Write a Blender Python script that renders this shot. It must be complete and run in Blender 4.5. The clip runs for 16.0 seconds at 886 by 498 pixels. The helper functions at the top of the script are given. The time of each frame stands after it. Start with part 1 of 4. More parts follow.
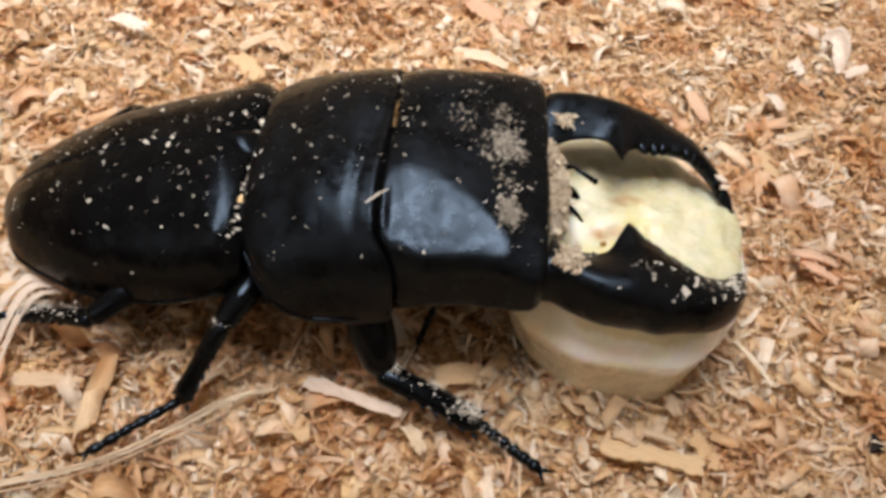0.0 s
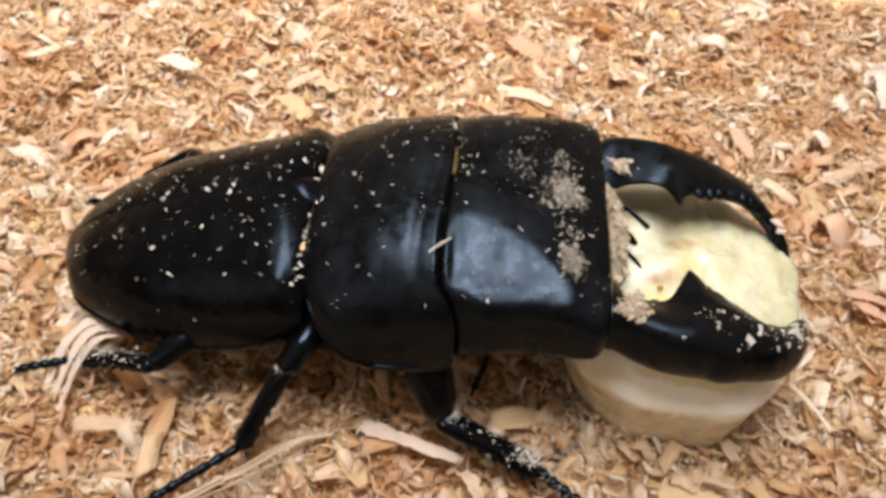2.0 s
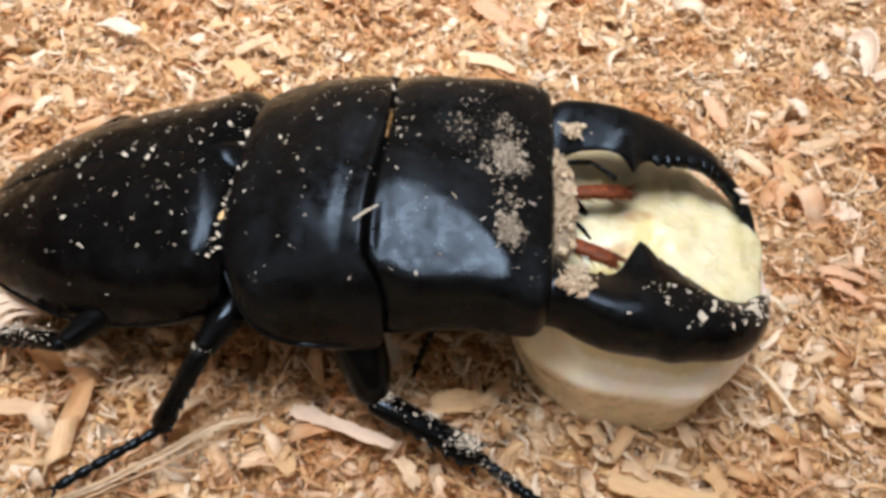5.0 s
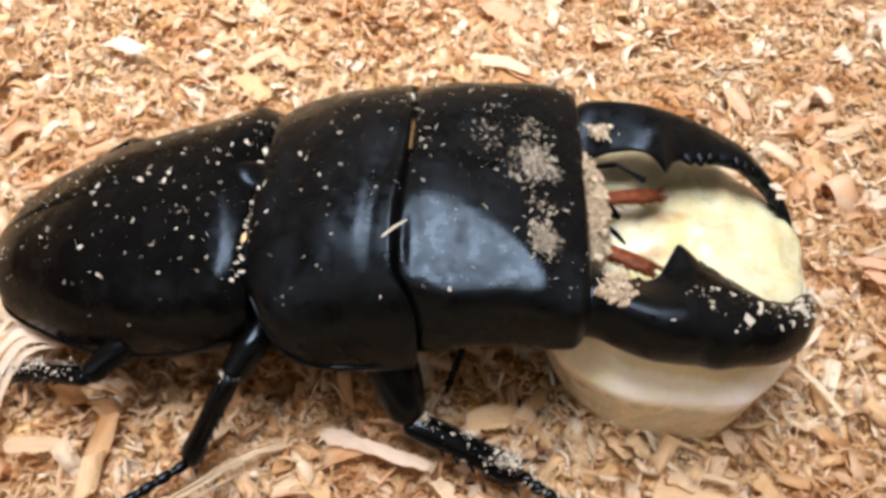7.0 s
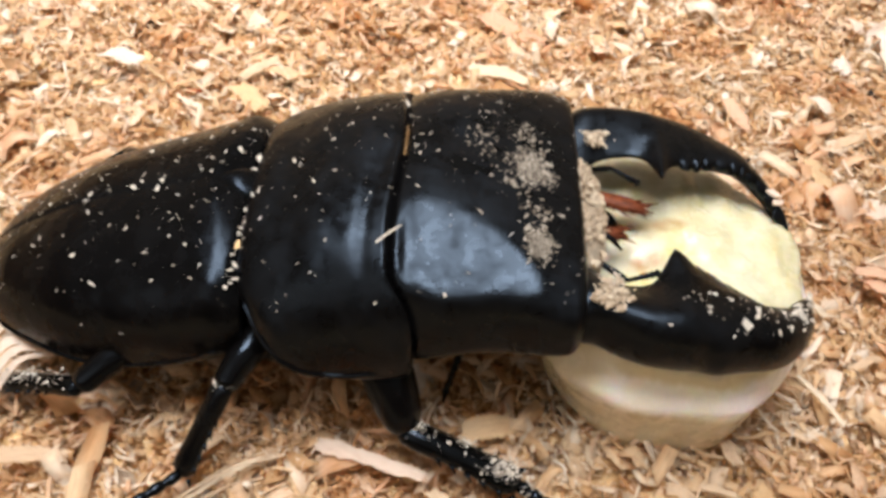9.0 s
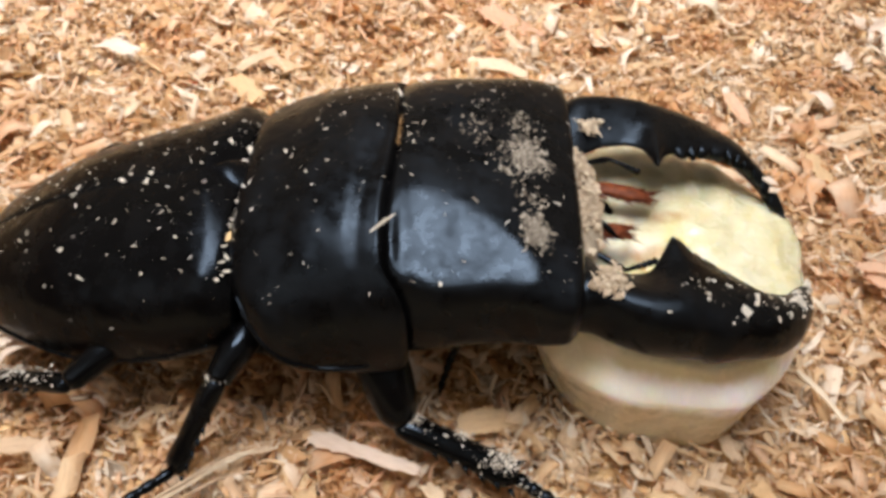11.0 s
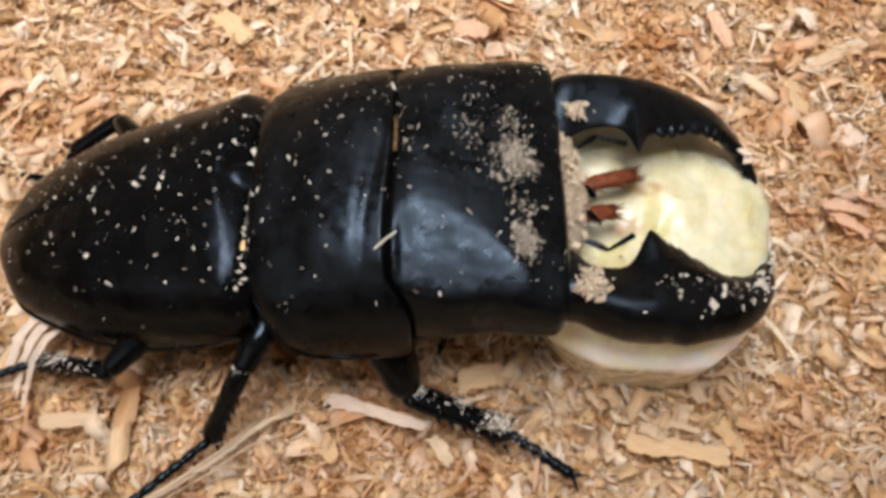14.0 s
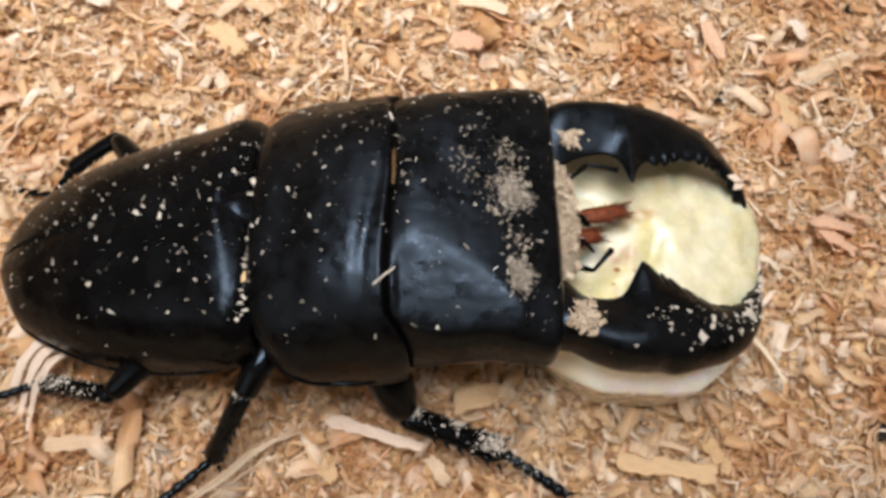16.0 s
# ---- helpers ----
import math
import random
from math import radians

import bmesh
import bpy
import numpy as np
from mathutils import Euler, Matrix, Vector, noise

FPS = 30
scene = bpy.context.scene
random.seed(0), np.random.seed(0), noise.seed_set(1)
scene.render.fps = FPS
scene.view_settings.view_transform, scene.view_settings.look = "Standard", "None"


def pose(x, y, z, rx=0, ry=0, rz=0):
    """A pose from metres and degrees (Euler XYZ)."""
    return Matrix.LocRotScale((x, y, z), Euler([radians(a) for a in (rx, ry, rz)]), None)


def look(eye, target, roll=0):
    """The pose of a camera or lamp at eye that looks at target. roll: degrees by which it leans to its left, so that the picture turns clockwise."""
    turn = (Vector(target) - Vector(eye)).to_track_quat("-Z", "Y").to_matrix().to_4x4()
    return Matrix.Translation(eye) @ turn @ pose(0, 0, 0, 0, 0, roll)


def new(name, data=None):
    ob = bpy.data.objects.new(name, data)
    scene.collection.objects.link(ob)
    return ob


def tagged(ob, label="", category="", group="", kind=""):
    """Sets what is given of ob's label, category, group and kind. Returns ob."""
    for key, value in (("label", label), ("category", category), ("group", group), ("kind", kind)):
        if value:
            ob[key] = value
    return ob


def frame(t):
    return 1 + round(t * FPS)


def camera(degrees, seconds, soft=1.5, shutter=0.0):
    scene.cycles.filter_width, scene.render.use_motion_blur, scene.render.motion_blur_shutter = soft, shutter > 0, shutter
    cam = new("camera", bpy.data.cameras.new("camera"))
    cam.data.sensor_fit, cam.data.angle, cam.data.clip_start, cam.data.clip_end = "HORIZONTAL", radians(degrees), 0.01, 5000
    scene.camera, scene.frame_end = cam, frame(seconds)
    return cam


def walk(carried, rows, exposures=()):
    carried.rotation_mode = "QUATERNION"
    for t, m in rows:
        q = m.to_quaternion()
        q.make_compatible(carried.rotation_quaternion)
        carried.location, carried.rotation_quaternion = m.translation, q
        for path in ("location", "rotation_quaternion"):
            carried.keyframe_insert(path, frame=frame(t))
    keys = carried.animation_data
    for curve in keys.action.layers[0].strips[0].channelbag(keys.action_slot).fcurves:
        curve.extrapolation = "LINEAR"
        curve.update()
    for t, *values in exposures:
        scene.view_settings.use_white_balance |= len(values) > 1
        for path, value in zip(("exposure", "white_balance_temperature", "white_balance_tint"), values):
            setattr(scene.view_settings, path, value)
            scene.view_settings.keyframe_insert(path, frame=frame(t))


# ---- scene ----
cam = camera(55.98, 16.0, 3.4, 0.5)
CM = 0.01
# seconds, eye, target (both in centimetres), lean
PATH = [
    (0, (0.541, -6.813, 8.701), (0.537, -0.119, 1.272), 9.42),
    (0.5, (0.422, -6.842, 8.496), (0.326, -0.138, 1.077), 8.92),
    (1, (0.460, -6.647, 8.496), (0.368, 0.115, 1.130), 8.84),
    (1.5, (0.376, -6.775, 8.443), (0.193, 0.026, 1.114), 8.27),
    (2, (0.052, -6.687, 8.858), (-0.209, 0.162, 1.577), 7.85),
    (2.5, (0.719, -6.537, 8.468), (0.371, 0.216, 1.100), 7.43),
    (3, (0.621, -6.339, 8.528), (0.377, 0.367, 1.114), 7.74),
    (5.5, (0.786, -6.128, 8.363), (0.544, 0.515, 0.892), 7.97),
    (6, (0.654, -6.034, 8.456), (0.354, 0.416, 0.820), 5.73),
    (6.5, (0.611, -6.002, 8.416), (0.204, 0.464, 0.799), 4.35),
    (7, (0.536, -5.916, 8.223), (0.194, 0.746, 0.773), 4.63),
    (7.5, (0.521, -5.978, 8.174), (0.183, 0.753, 0.786), 4.73),
    (8, (0.537, -5.978, 8.137), (0.162, 0.795, 0.789), 4.49),
    (10.5, (0.684, -5.835, 8.035), (0.291, 0.979, 0.727), 4.47),
    (11, (0.663, -5.916, 7.949), (0.272, 0.895, 0.638), 4.71),
    (11.5, (0.685, -5.840, 7.947), (0.292, 0.982, 0.646), 4.75),
    (12, (0.663, -5.835, 7.849), (0.289, 0.976, 0.537), 4.98),
    (12.5, (0.746, -5.770, 7.866), (0.365, 1.059, 0.571), 4.95),
    (13, (0.544, -5.435, 8.414), (0.204, 1.138, 0.884), 4.76),
    (13.5, (0.472, -5.166, 9.046), (0.219, 0.398, 0.740), 4.25),
    (14, (0.314, -4.874, 9.644), (0.372, 0.140, 0.992), 6.05),
    (14.5, (0.192, -4.135, 10.416), (0.400, 0.444, 1.528), 7.57),
    (15, (0.262, -4.361, 10.169), (0.519, 0.270, 1.310), 8.19),
    (15.5, (0.240, -4.270, 10.119), (0.508, 0.380, 1.270), 8.36),
    (16, (0.140, -4.344, 10.129), (0.382, 0.319, 1.286), 8.11),
]
EXPOSURES = [(0.0, -0.1), (1.5, 0.02), (3.0, 0.05), (5.5, 0.05), (7.0, 0.24), (8.0, 0.24), (10.5, 0.07), (12.5, 0.0), (13.0, 0.0), (14.5, -0.1), (16.0, -0.1)]
walk(cam, [(t, look(Vector(e) * CM, Vector(g) * CM, r)) for t, e, g, r in PATH], EXPOSURES)

# ---- light ----
world = bpy.data.worlds.new("room_light")
scene.world = world
world.use_nodes = True
world.node_tree.nodes["Background"].inputs["Color"].default_value = (1.0, 0.83, 0.64, 1)
world.node_tree.nodes["Background"].inputs["Strength"].default_value = 0.3


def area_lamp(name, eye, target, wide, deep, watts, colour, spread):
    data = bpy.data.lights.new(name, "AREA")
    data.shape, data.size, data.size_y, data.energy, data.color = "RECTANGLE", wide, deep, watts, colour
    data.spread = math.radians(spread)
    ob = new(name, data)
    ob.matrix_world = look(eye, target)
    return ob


area_lamp("room_lamp", (-0.045, 0.06, 0.42), (-0.055, 0.25, 0.0), 0.16, 0.36, 2.3, (0.99, 0.963, 0.95), 100)
# unseen soft fill at the near left, added to brighten the banana's side
area_lamp("front_fill", (-0.2, -0.28, 0.2), (-0.03, -0.01, 0.01), 0.3, 0.2, 0.2, (1.04, 0.95, 0.84), 180)

# ---- materials ----


def material(name, rough=0.5, spec=0.5, metal=0.0):
    m = bpy.data.materials.new(name)
    m.use_nodes = True
    b = m.node_tree.nodes["Principled BSDF"]
    b.inputs["Roughness"].default_value = rough
    b.inputs["Specular IOR Level"].default_value = spec
    b.inputs["Metallic"].default_value = metal
    return m, m.node_tree.nodes, m.node_tree.links, b


def noise_node(nodes, links, scale, detail=4.0, rough=0.55, vector=None, stretch=None):
    n = nodes.new("ShaderNodeTexNoise")
    n.inputs["Scale"].default_value = scale
    n.inputs["Detail"].default_value = detail
    n.inputs["Roughness"].default_value = rough
    if vector is None:
        vector = nodes.new("ShaderNodeTexCoord").outputs["Object"]
    if stretch:
        mp = nodes.new("ShaderNodeMapping")
        mp.inputs["Scale"].default_value = stretch
        links.new(vector, mp.inputs["Vector"])
        vector = mp.outputs["Vector"]
    links.new(vector, n.inputs["Vector"])
    return n.outputs["Fac"]


def ramp(nodes, links, fac, stops):
    r = nodes.new("ShaderNodeValToRGB")
    while len(r.color_ramp.elements) < len(stops):
        r.color_ramp.elements.new(0.5)
    for e, (p, c) in zip(r.color_ramp.elements, stops):
        e.position, e.color = p, (*c, 1) if len(c) == 3 else c
    links.new(fac, r.inputs["Fac"])
    return r.outputs["Color"]


def mixed(nodes, links, fac, a, b, mode="MIX"):
    m = nodes.new("ShaderNodeMix")
    m.data_type, m.blend_type = "RGBA", mode
    for socket, value in ((m.inputs[0], fac), (m.inputs[6], a), (m.inputs[7], b)):
        if hasattr(value, "links"):
            links.new(value, socket)
        else:
            socket.default_value = value
    return m.outputs[2]


def bump(nodes, links, b, height, strength, distance):
    n = nodes.new("ShaderNodeBump")
    n.inputs["Strength"].default_value = strength
    n.inputs["Distance"].default_value = distance
    links.new(height, n.inputs["Height"])
    links.new(n.outputs["Normal"], b.inputs["Normal"])


def chitin(name, low, high, relief, shine=0.24, waves=0.3):
    """Black beetle shell: satin, finely pitted, gently uneven, with rubbed and greasy zones."""
    m, nodes, links, b = material(name, spec=shine)
    big = noise_node(nodes, links, 240, 5, 0.7)
    links.new(ramp(nodes, links, big, ((0.3, (0.001, 0.0009, 0.001)), (0.7, (0.0024, 0.0021, 0.0021)))), b.inputs["Base Color"])
    links.new(ramp(nodes, links, big, ((0.38, (low,) * 3), (0.62, (high,) * 3))), b.inputs["Roughness"])
    b.inputs["Specular Tint"].default_value = (0.55, 0.74, 1.0, 1)
    fine = nodes.new("ShaderNodeBump")
    fine.inputs["Strength"].default_value = relief
    fine.inputs["Distance"].default_value = 0.00003
    links.new(noise_node(nodes, links, 2600, 3), fine.inputs["Height"])
    wave = nodes.new("ShaderNodeBump")
    wave.inputs["Strength"].default_value = waves
    wave.inputs["Distance"].default_value = 0.0006
    links.new(noise_node(nodes, links, 200, 2), wave.inputs["Height"])
    links.new(fine.outputs["Normal"], wave.inputs["Normal"])
    links.new(wave.outputs["Normal"], b.inputs["Normal"])
    return m


SHELL = chitin("elytron_chitin", 0.15, 0.36, 0.4, 0.13, 0.3)
MATT = chitin("head_chitin", 0.21, 0.46, 1.0, 0.2, 0.5)
LEG = chitin("leg_chitin", 0.14, 0.28, 0.3, 0.18, 0.2)


def wood(name, stops, island=True, stain=False):
    """Pale softwood: a colour for each flake, grain along it, and stains over several centimetres."""
    m, nodes, links, b = material(name, rough=0.6, spec=0.35)
    if island:
        fac = nodes.new("ShaderNodeNewGeometry").outputs["Random Per Island"]
    else:
        fac = nodes.new("ShaderNodeObjectInfo").outputs["Random"]
    colour = ramp(nodes, links, fac, stops)
    grain_at = nodes.new("ShaderNodeAttribute")
    grain_at.attribute_name = "grain"
    grain = noise_node(nodes, links, 1.0, 3, 0.6, grain_at.outputs["Vector"], (500, 4200, 900))
    colour = mixed(nodes, links, 0.75, colour, ramp(nodes, links, grain, ((0.28, (0.76, 0.7, 0.64)), (0.5, (0.94, 0.92, 0.9)), (0.75, (1.0, 1.0, 1.0)))), "MULTIPLY")
    if stain:
        patch = noise_node(nodes, links, 75, 4)
        colour = mixed(nodes, links, 1.0, colour, ramp(nodes, links, patch, ((0.3, (0.82, 0.56, 0.34)), (0.5, (0.98, 0.92, 0.85)), (0.7, (1.0, 1.0, 1.0)))), "MULTIPLY")
    links.new(colour, b.inputs["Base Color"])
    bump(nodes, links, b, grain, 0.5, 0.0001)
    # thin wood lets some light through
    glow = nodes.new("ShaderNodeBsdfTranslucent")
    links.new(colour, glow.inputs["Color"])
    both = nodes.new("ShaderNodeMixShader")
    both.inputs["Fac"].default_value = 0.6
    links.new(b.outputs["BSDF"], both.inputs[1])
    links.new(glow.outputs["BSDF"], both.inputs[2])
    links.new(both.outputs["Shader"], nodes["Material Output"].inputs["Surface"])
    return m


FLAKE = wood("shaving_wood", (
    (0.0, (0.64, 0.41, 0.21)), (0.1, (0.8, 0.6, 0.37)), (0.28, (0.87, 0.72, 0.51)), (0.45, (0.9, 0.77, 0.58)),
    (0.55, (0.88, 0.69, 0.53)), (0.66, (0.93, 0.83, 0.68)), (0.78, (0.97, 0.93, 0.85)), (1.0, (0.99, 0.96, 0.92))), stain=True)
DUST = wood("sawdust_wood", (
    (0.0, (0.66, 0.45, 0.24)), (0.35, (0.83, 0.66, 0.44)), (0.75, (0.91, 0.79, 0.61)), (1.0, (0.96, 0.89, 0.79))), stain=True)
PALE = wood("pale_shaving_wood", ((0.0, (0.8, 0.64, 0.47)), (0.5, (0.86, 0.73, 0.56)), (1.0, (0.92, 0.85, 0.73))), island=False)
WHITE = wood("white_shaving_wood", ((0.0, (0.9, 0.78, 0.68)), (1.0, (0.94, 0.87, 0.8))), island=False)
PINK = wood("pinkish_shaving_wood", ((0.0, (0.82, 0.58, 0.42)), (1.0, (0.87, 0.68, 0.53))), island=False)
AMBER = wood("amber_shaving_wood", ((0.0, (0.8, 0.6, 0.36)), (1.0, (0.86, 0.69, 0.46))), island=False)
RED = wood("reddish_shaving_wood", ((0.0, (0.6, 0.16, 0.08)), (1.0, (0.64, 0.2, 0.1))), island=False)
DARKBIT = wood("dark_crumb_wood", ((0.0, (0.02, 0.015, 0.012)), (1.0, (0.04, 0.03, 0.025))), island=False)
SPECK = wood("speck_wood", ((0.0, (0.55, 0.49, 0.42)), (0.5, (0.78, 0.74, 0.67)), (1.0, (0.94, 0.93, 0.9))))
PASTE = wood("caked_sawdust", ((0.0, (0.2, 0.17, 0.14)), (0.5, (0.38, 0.34, 0.29)), (1.0, (0.64, 0.59, 0.52))))
CRUST = wood("crusted_sawdust", ((0.0, (0.46, 0.37, 0.27)), (0.5, (0.66, 0.56, 0.44)), (1.0, (0.82, 0.75, 0.63))))


def make_bedding():
    m, nodes, links, b = material("bedding_base", rough=0.8, spec=0.2)
    fine = noise_node(nodes, links, 900, 6, 0.65)
    colour = ramp(nodes, links, fine, ((0.3, (0.6, 0.36, 0.16)), (0.5, (0.74, 0.51, 0.27)), (0.72, (0.85, 0.67, 0.44))))
    links.new(colour, b.inputs["Base Color"])
    bump(nodes, links, b, fine, 1.0, 0.0008)
    return m


BEDDING = make_bedding()


def make_fruit():
    m, nodes, links, b = material("banana_flesh", rough=0.34, spec=0.35)
    cloud = noise_node(nodes, links, 95, 3)
    colour = ramp(nodes, links, cloud, ((0.3, (0.42, 0.39, 0.24)), (0.46, (0.5, 0.48, 0.35)), (0.65, (0.57, 0.56, 0.46))))
    fibre = noise_node(nodes, links, 260, 4, 0.6, None, (1, 1, 0.25))
    colour = mixed(nodes, links, 0.5, colour, ramp(nodes, links, fibre, ((0.3, (0.82, 0.76, 0.6)), (0.6, (1, 1, 1)))), "MULTIPLY")
    # juice smeared by the mouth brushes, and an olive bruise
    spot_at = nodes.new("ShaderNodeTexCoord").outputs["Object"]
    for x, y, wide, deep, tint, most in ((-0.16, 0.22, 0.2, 0.1, (0.26, 0.11, 0.03, 1), 0.75), (-0.45, -0.28, 0.2, 0.13, (0.28, 0.12, 0.035, 1), 0.7), (-0.08, -0.12, 0.14, 0.34, (0.5, 0.47, 0.16, 1), 0.5), (-0.62, -0.66, 0.3, 0.25, (0.55, 0.46, 0.13, 1), 0.5)):
        shift = nodes.new("ShaderNodeVectorMath")
        shift.operation = "SUBTRACT"
        shift.inputs[1].default_value = (x * CM, y * CM, 0)
        links.new(spot_at, shift.inputs[0])
        scale = nodes.new("ShaderNodeVectorMath")
        scale.operation = "MULTIPLY"
        scale.inputs[1].default_value = (100 / wide, 100 / deep, 0)
        links.new(shift.outputs[0], scale.inputs[0])
        far = nodes.new("ShaderNodeVectorMath")
        far.operation = "LENGTH"
        links.new(scale.outputs[0], far.inputs[0])
        fade = nodes.new("ShaderNodeMapRange")
        fade.interpolation_type = "SMOOTHSTEP"
        for key, value in (("From Min", 0.35), ("From Max", 1.5), ("To Min", most), ("To Max", 0.0)):
            fade.inputs[key].default_value = value
        links.new(far.outputs["Value"], fade.inputs["Value"])
        broken = nodes.new("ShaderNodeMath")
        broken.operation = "MULTIPLY"
        links.new(fade.outputs["Result"], broken.inputs[0])
        links.new(ramp(nodes, links, noise_node(nodes, links, 700, 3), ((0.3, (0.4,) * 3), (0.6, (1.0,) * 3))), broken.inputs[1])
        colour = mixed(nodes, links, broken.outputs[0], colour, tint)
    # beige outer flesh where the peel was, paler cut face; the ragged white band below the cut edge is pale flesh with
    # the bevel's highlight painted in
    place = nodes.new("ShaderNodeSeparateXYZ")
    links.new(nodes.new("ShaderNodeTexCoord").outputs["Object"], place.inputs[0])
    wobble = nodes.new("ShaderNodeMath")
    wobble.operation = "MULTIPLY_ADD"
    wobble.inputs[1].default_value = 0.0042
    links.new(noise_node(nodes, links, 150, 3, 0.6, None, (1, 1, 0.3)), wobble.inputs[0])
    links.new(place.outputs["Z"], wobble.inputs[2])
    skin = mixed(nodes, links, 0.8, colour, ramp(nodes, links, fibre, ((0.3, (0.6, 0.51, 0.34)), (0.65, (0.74, 0.66, 0.49)))))
    for low, high, tint in ((0.011, 0.0128, (0.93, 0.94, 0.88, 1)), (0.0157, 0.0166, (0.72, 0.67, 0.48, 1)), (0.0168, 0.0178, None)):
        level = nodes.new("ShaderNodeMapRange")
        level.interpolation_type = "SMOOTHSTEP"
        level.inputs["From Min"].default_value, level.inputs["From Max"].default_value = low, high
        links.new(wobble.outputs[0], level.inputs["Value"])
        amount = level.outputs["Result"]
        if tint and tint[0] > 0.7:
            # the band fades out towards the mouth
            fade = nodes.new("ShaderNodeMapRange")
            fade.interpolation_type = "SMOOTHSTEP"
            fade.inputs["From Min"].default_value, fade.inputs["From Max"].default_value = -0.0115, -0.0075
            links.new(place.outputs["X"], fade.inputs["Value"])
            both = nodes.new("ShaderNodeMath")
            both.operation = "MULTIPLY"
            links.new(amount, both.inputs[0])
            links.new(fade.outputs["Result"], both.inputs[1])
            amount = both.outputs[0]
        skin = mixed(nodes, links, amount, skin, tint or colour)
    colour = skin
    links.new(colour, b.inputs["Base Color"])
    links.new(ramp(nodes, links, noise_node(nodes, links, 420, 3), ((0.35, (0.1,) * 3), (0.65, (0.45,) * 3))), b.inputs["Roughness"])
    b.inputs["Subsurface Weight"].default_value = 0.8
    b.inputs["Subsurface Radius"].default_value = (0.0028, 0.002, 0.0011)
    b.inputs["Subsurface Scale"].default_value = 1.0
    bump(nodes, links, b, noise_node(nodes, links, 330, 3, 0.5), 0.5, 0.0006)
    b.inputs["Coat Weight"].default_value = 0.4
    drops = nodes.new("ShaderNodeBump")
    drops.inputs["Strength"].default_value = 0.8
    drops.inputs["Distance"].default_value = 0.0006
    links.new(noise_node(nodes, links, 800, 3), drops.inputs["Height"])
    links.new(drops.outputs["Normal"], b.inputs["Coat Normal"])
    b.inputs["Coat Roughness"].default_value = 0.08
    return m


FRUIT = make_fruit()


def plain(name, low, high, rough, scale=600, spec=0.5):
    m, nodes, links, b = material(name, rough=rough, spec=spec)
    n = noise_node(nodes, links, scale, 4)
    links.new(ramp(nodes, links, n, ((0.3, low), (0.7, high))), b.inputs["Base Color"])
    bump(nodes, links, b, n, 0.3, 0.0001)
    return m


BRUSH = plain("maxilla_bristle", (0.05, 0.011, 0.004), (0.14, 0.034, 0.01), 0.6, 1500, 0.2)
STAIN = plain("brown_juice", (0.2, 0.08, 0.02), (0.4, 0.2, 0.06), 0.3, 900)
HUSK = plain("tan_husk", (0.42, 0.27, 0.12), (0.58, 0.42, 0.22), 0.6, 900)
HAIR = plain("golden_hair", (0.14, 0.075, 0.025), (0.26, 0.15, 0.06), 0.5, 1500)
UNSEEN_WALL = plain("brown_unseen_wall", (0.2, 0.14, 0.09), (0.26, 0.19, 0.13), 0.7, 40)

# ---- mesh helpers (centimetres in, metres out) ----


def mesh_of(name, verts, faces, mat, smooth=True, grain=None):
    me = bpy.data.meshes.new(name)
    me.from_pydata((np.asarray(verts, float) * CM).tolist(), [], [list(map(int, f)) for f in faces])
    me.materials.append(mat)
    if smooth:
        me.polygons.foreach_set("use_smooth", np.ones(len(me.polygons), bool))
    if grain is not None:
        at = me.attributes.new("grain", "FLOAT_VECTOR", "POINT")
        at.data.foreach_set("vector", (np.asarray(grain, float) * CM).ravel())
    me.update()
    return me


def part(name, verts, faces, mat, parent=None, label="", smooth=True, grain=None):
    ob = new(name, mesh_of(name, verts, faces, mat, smooth, grain))
    if parent:
        ob.parent = parent
    if label:
        ob["label"] = label
    return ob


def knots(table, at):
    """Smooth values at the given places through (place, value) pairs."""
    xs, ys = np.array(table, float).T
    d = np.diff(ys) / np.diff(xs)
    slope = np.concatenate([[d[0]], np.where(d[:-1] * d[1:] > 0, 2 * d[:-1] * d[1:] / np.where(d[:-1] + d[1:] == 0, 1, d[:-1] + d[1:]), 0), [d[-1]]])
    at = np.clip(np.asarray(at, float), xs[0], xs[-1])
    k = np.clip(np.searchsorted(xs, at, "right") - 1, 0, len(d) - 1)
    h = xs[k + 1] - xs[k]
    s = (at - xs[k]) / h
    return ((1 + 2 * s) * (1 - s) ** 2 * ys[k] + s * (1 - s) ** 2 * h * slope[k] + s * s * (3 - 2 * s) * ys[k + 1] + s * s * (s - 1) * h * slope[k + 1])


def grid_faces(rows, cols, closed=True, caps=True):
    faces = []
    for i in range(rows - 1):
        for j in range(cols if closed else cols - 1):
            k = (j + 1) % cols
            faces.append((i * cols + j, i * cols + k, (i + 1) * cols + k, (i + 1) * cols + j))
    if caps:
        faces.append(tuple(range(cols))[::-1])
        faces.append(tuple(range((rows - 1) * cols, rows * cols)))
    return faces


ROLL = 0.05  # the beetle leans a little towards its right


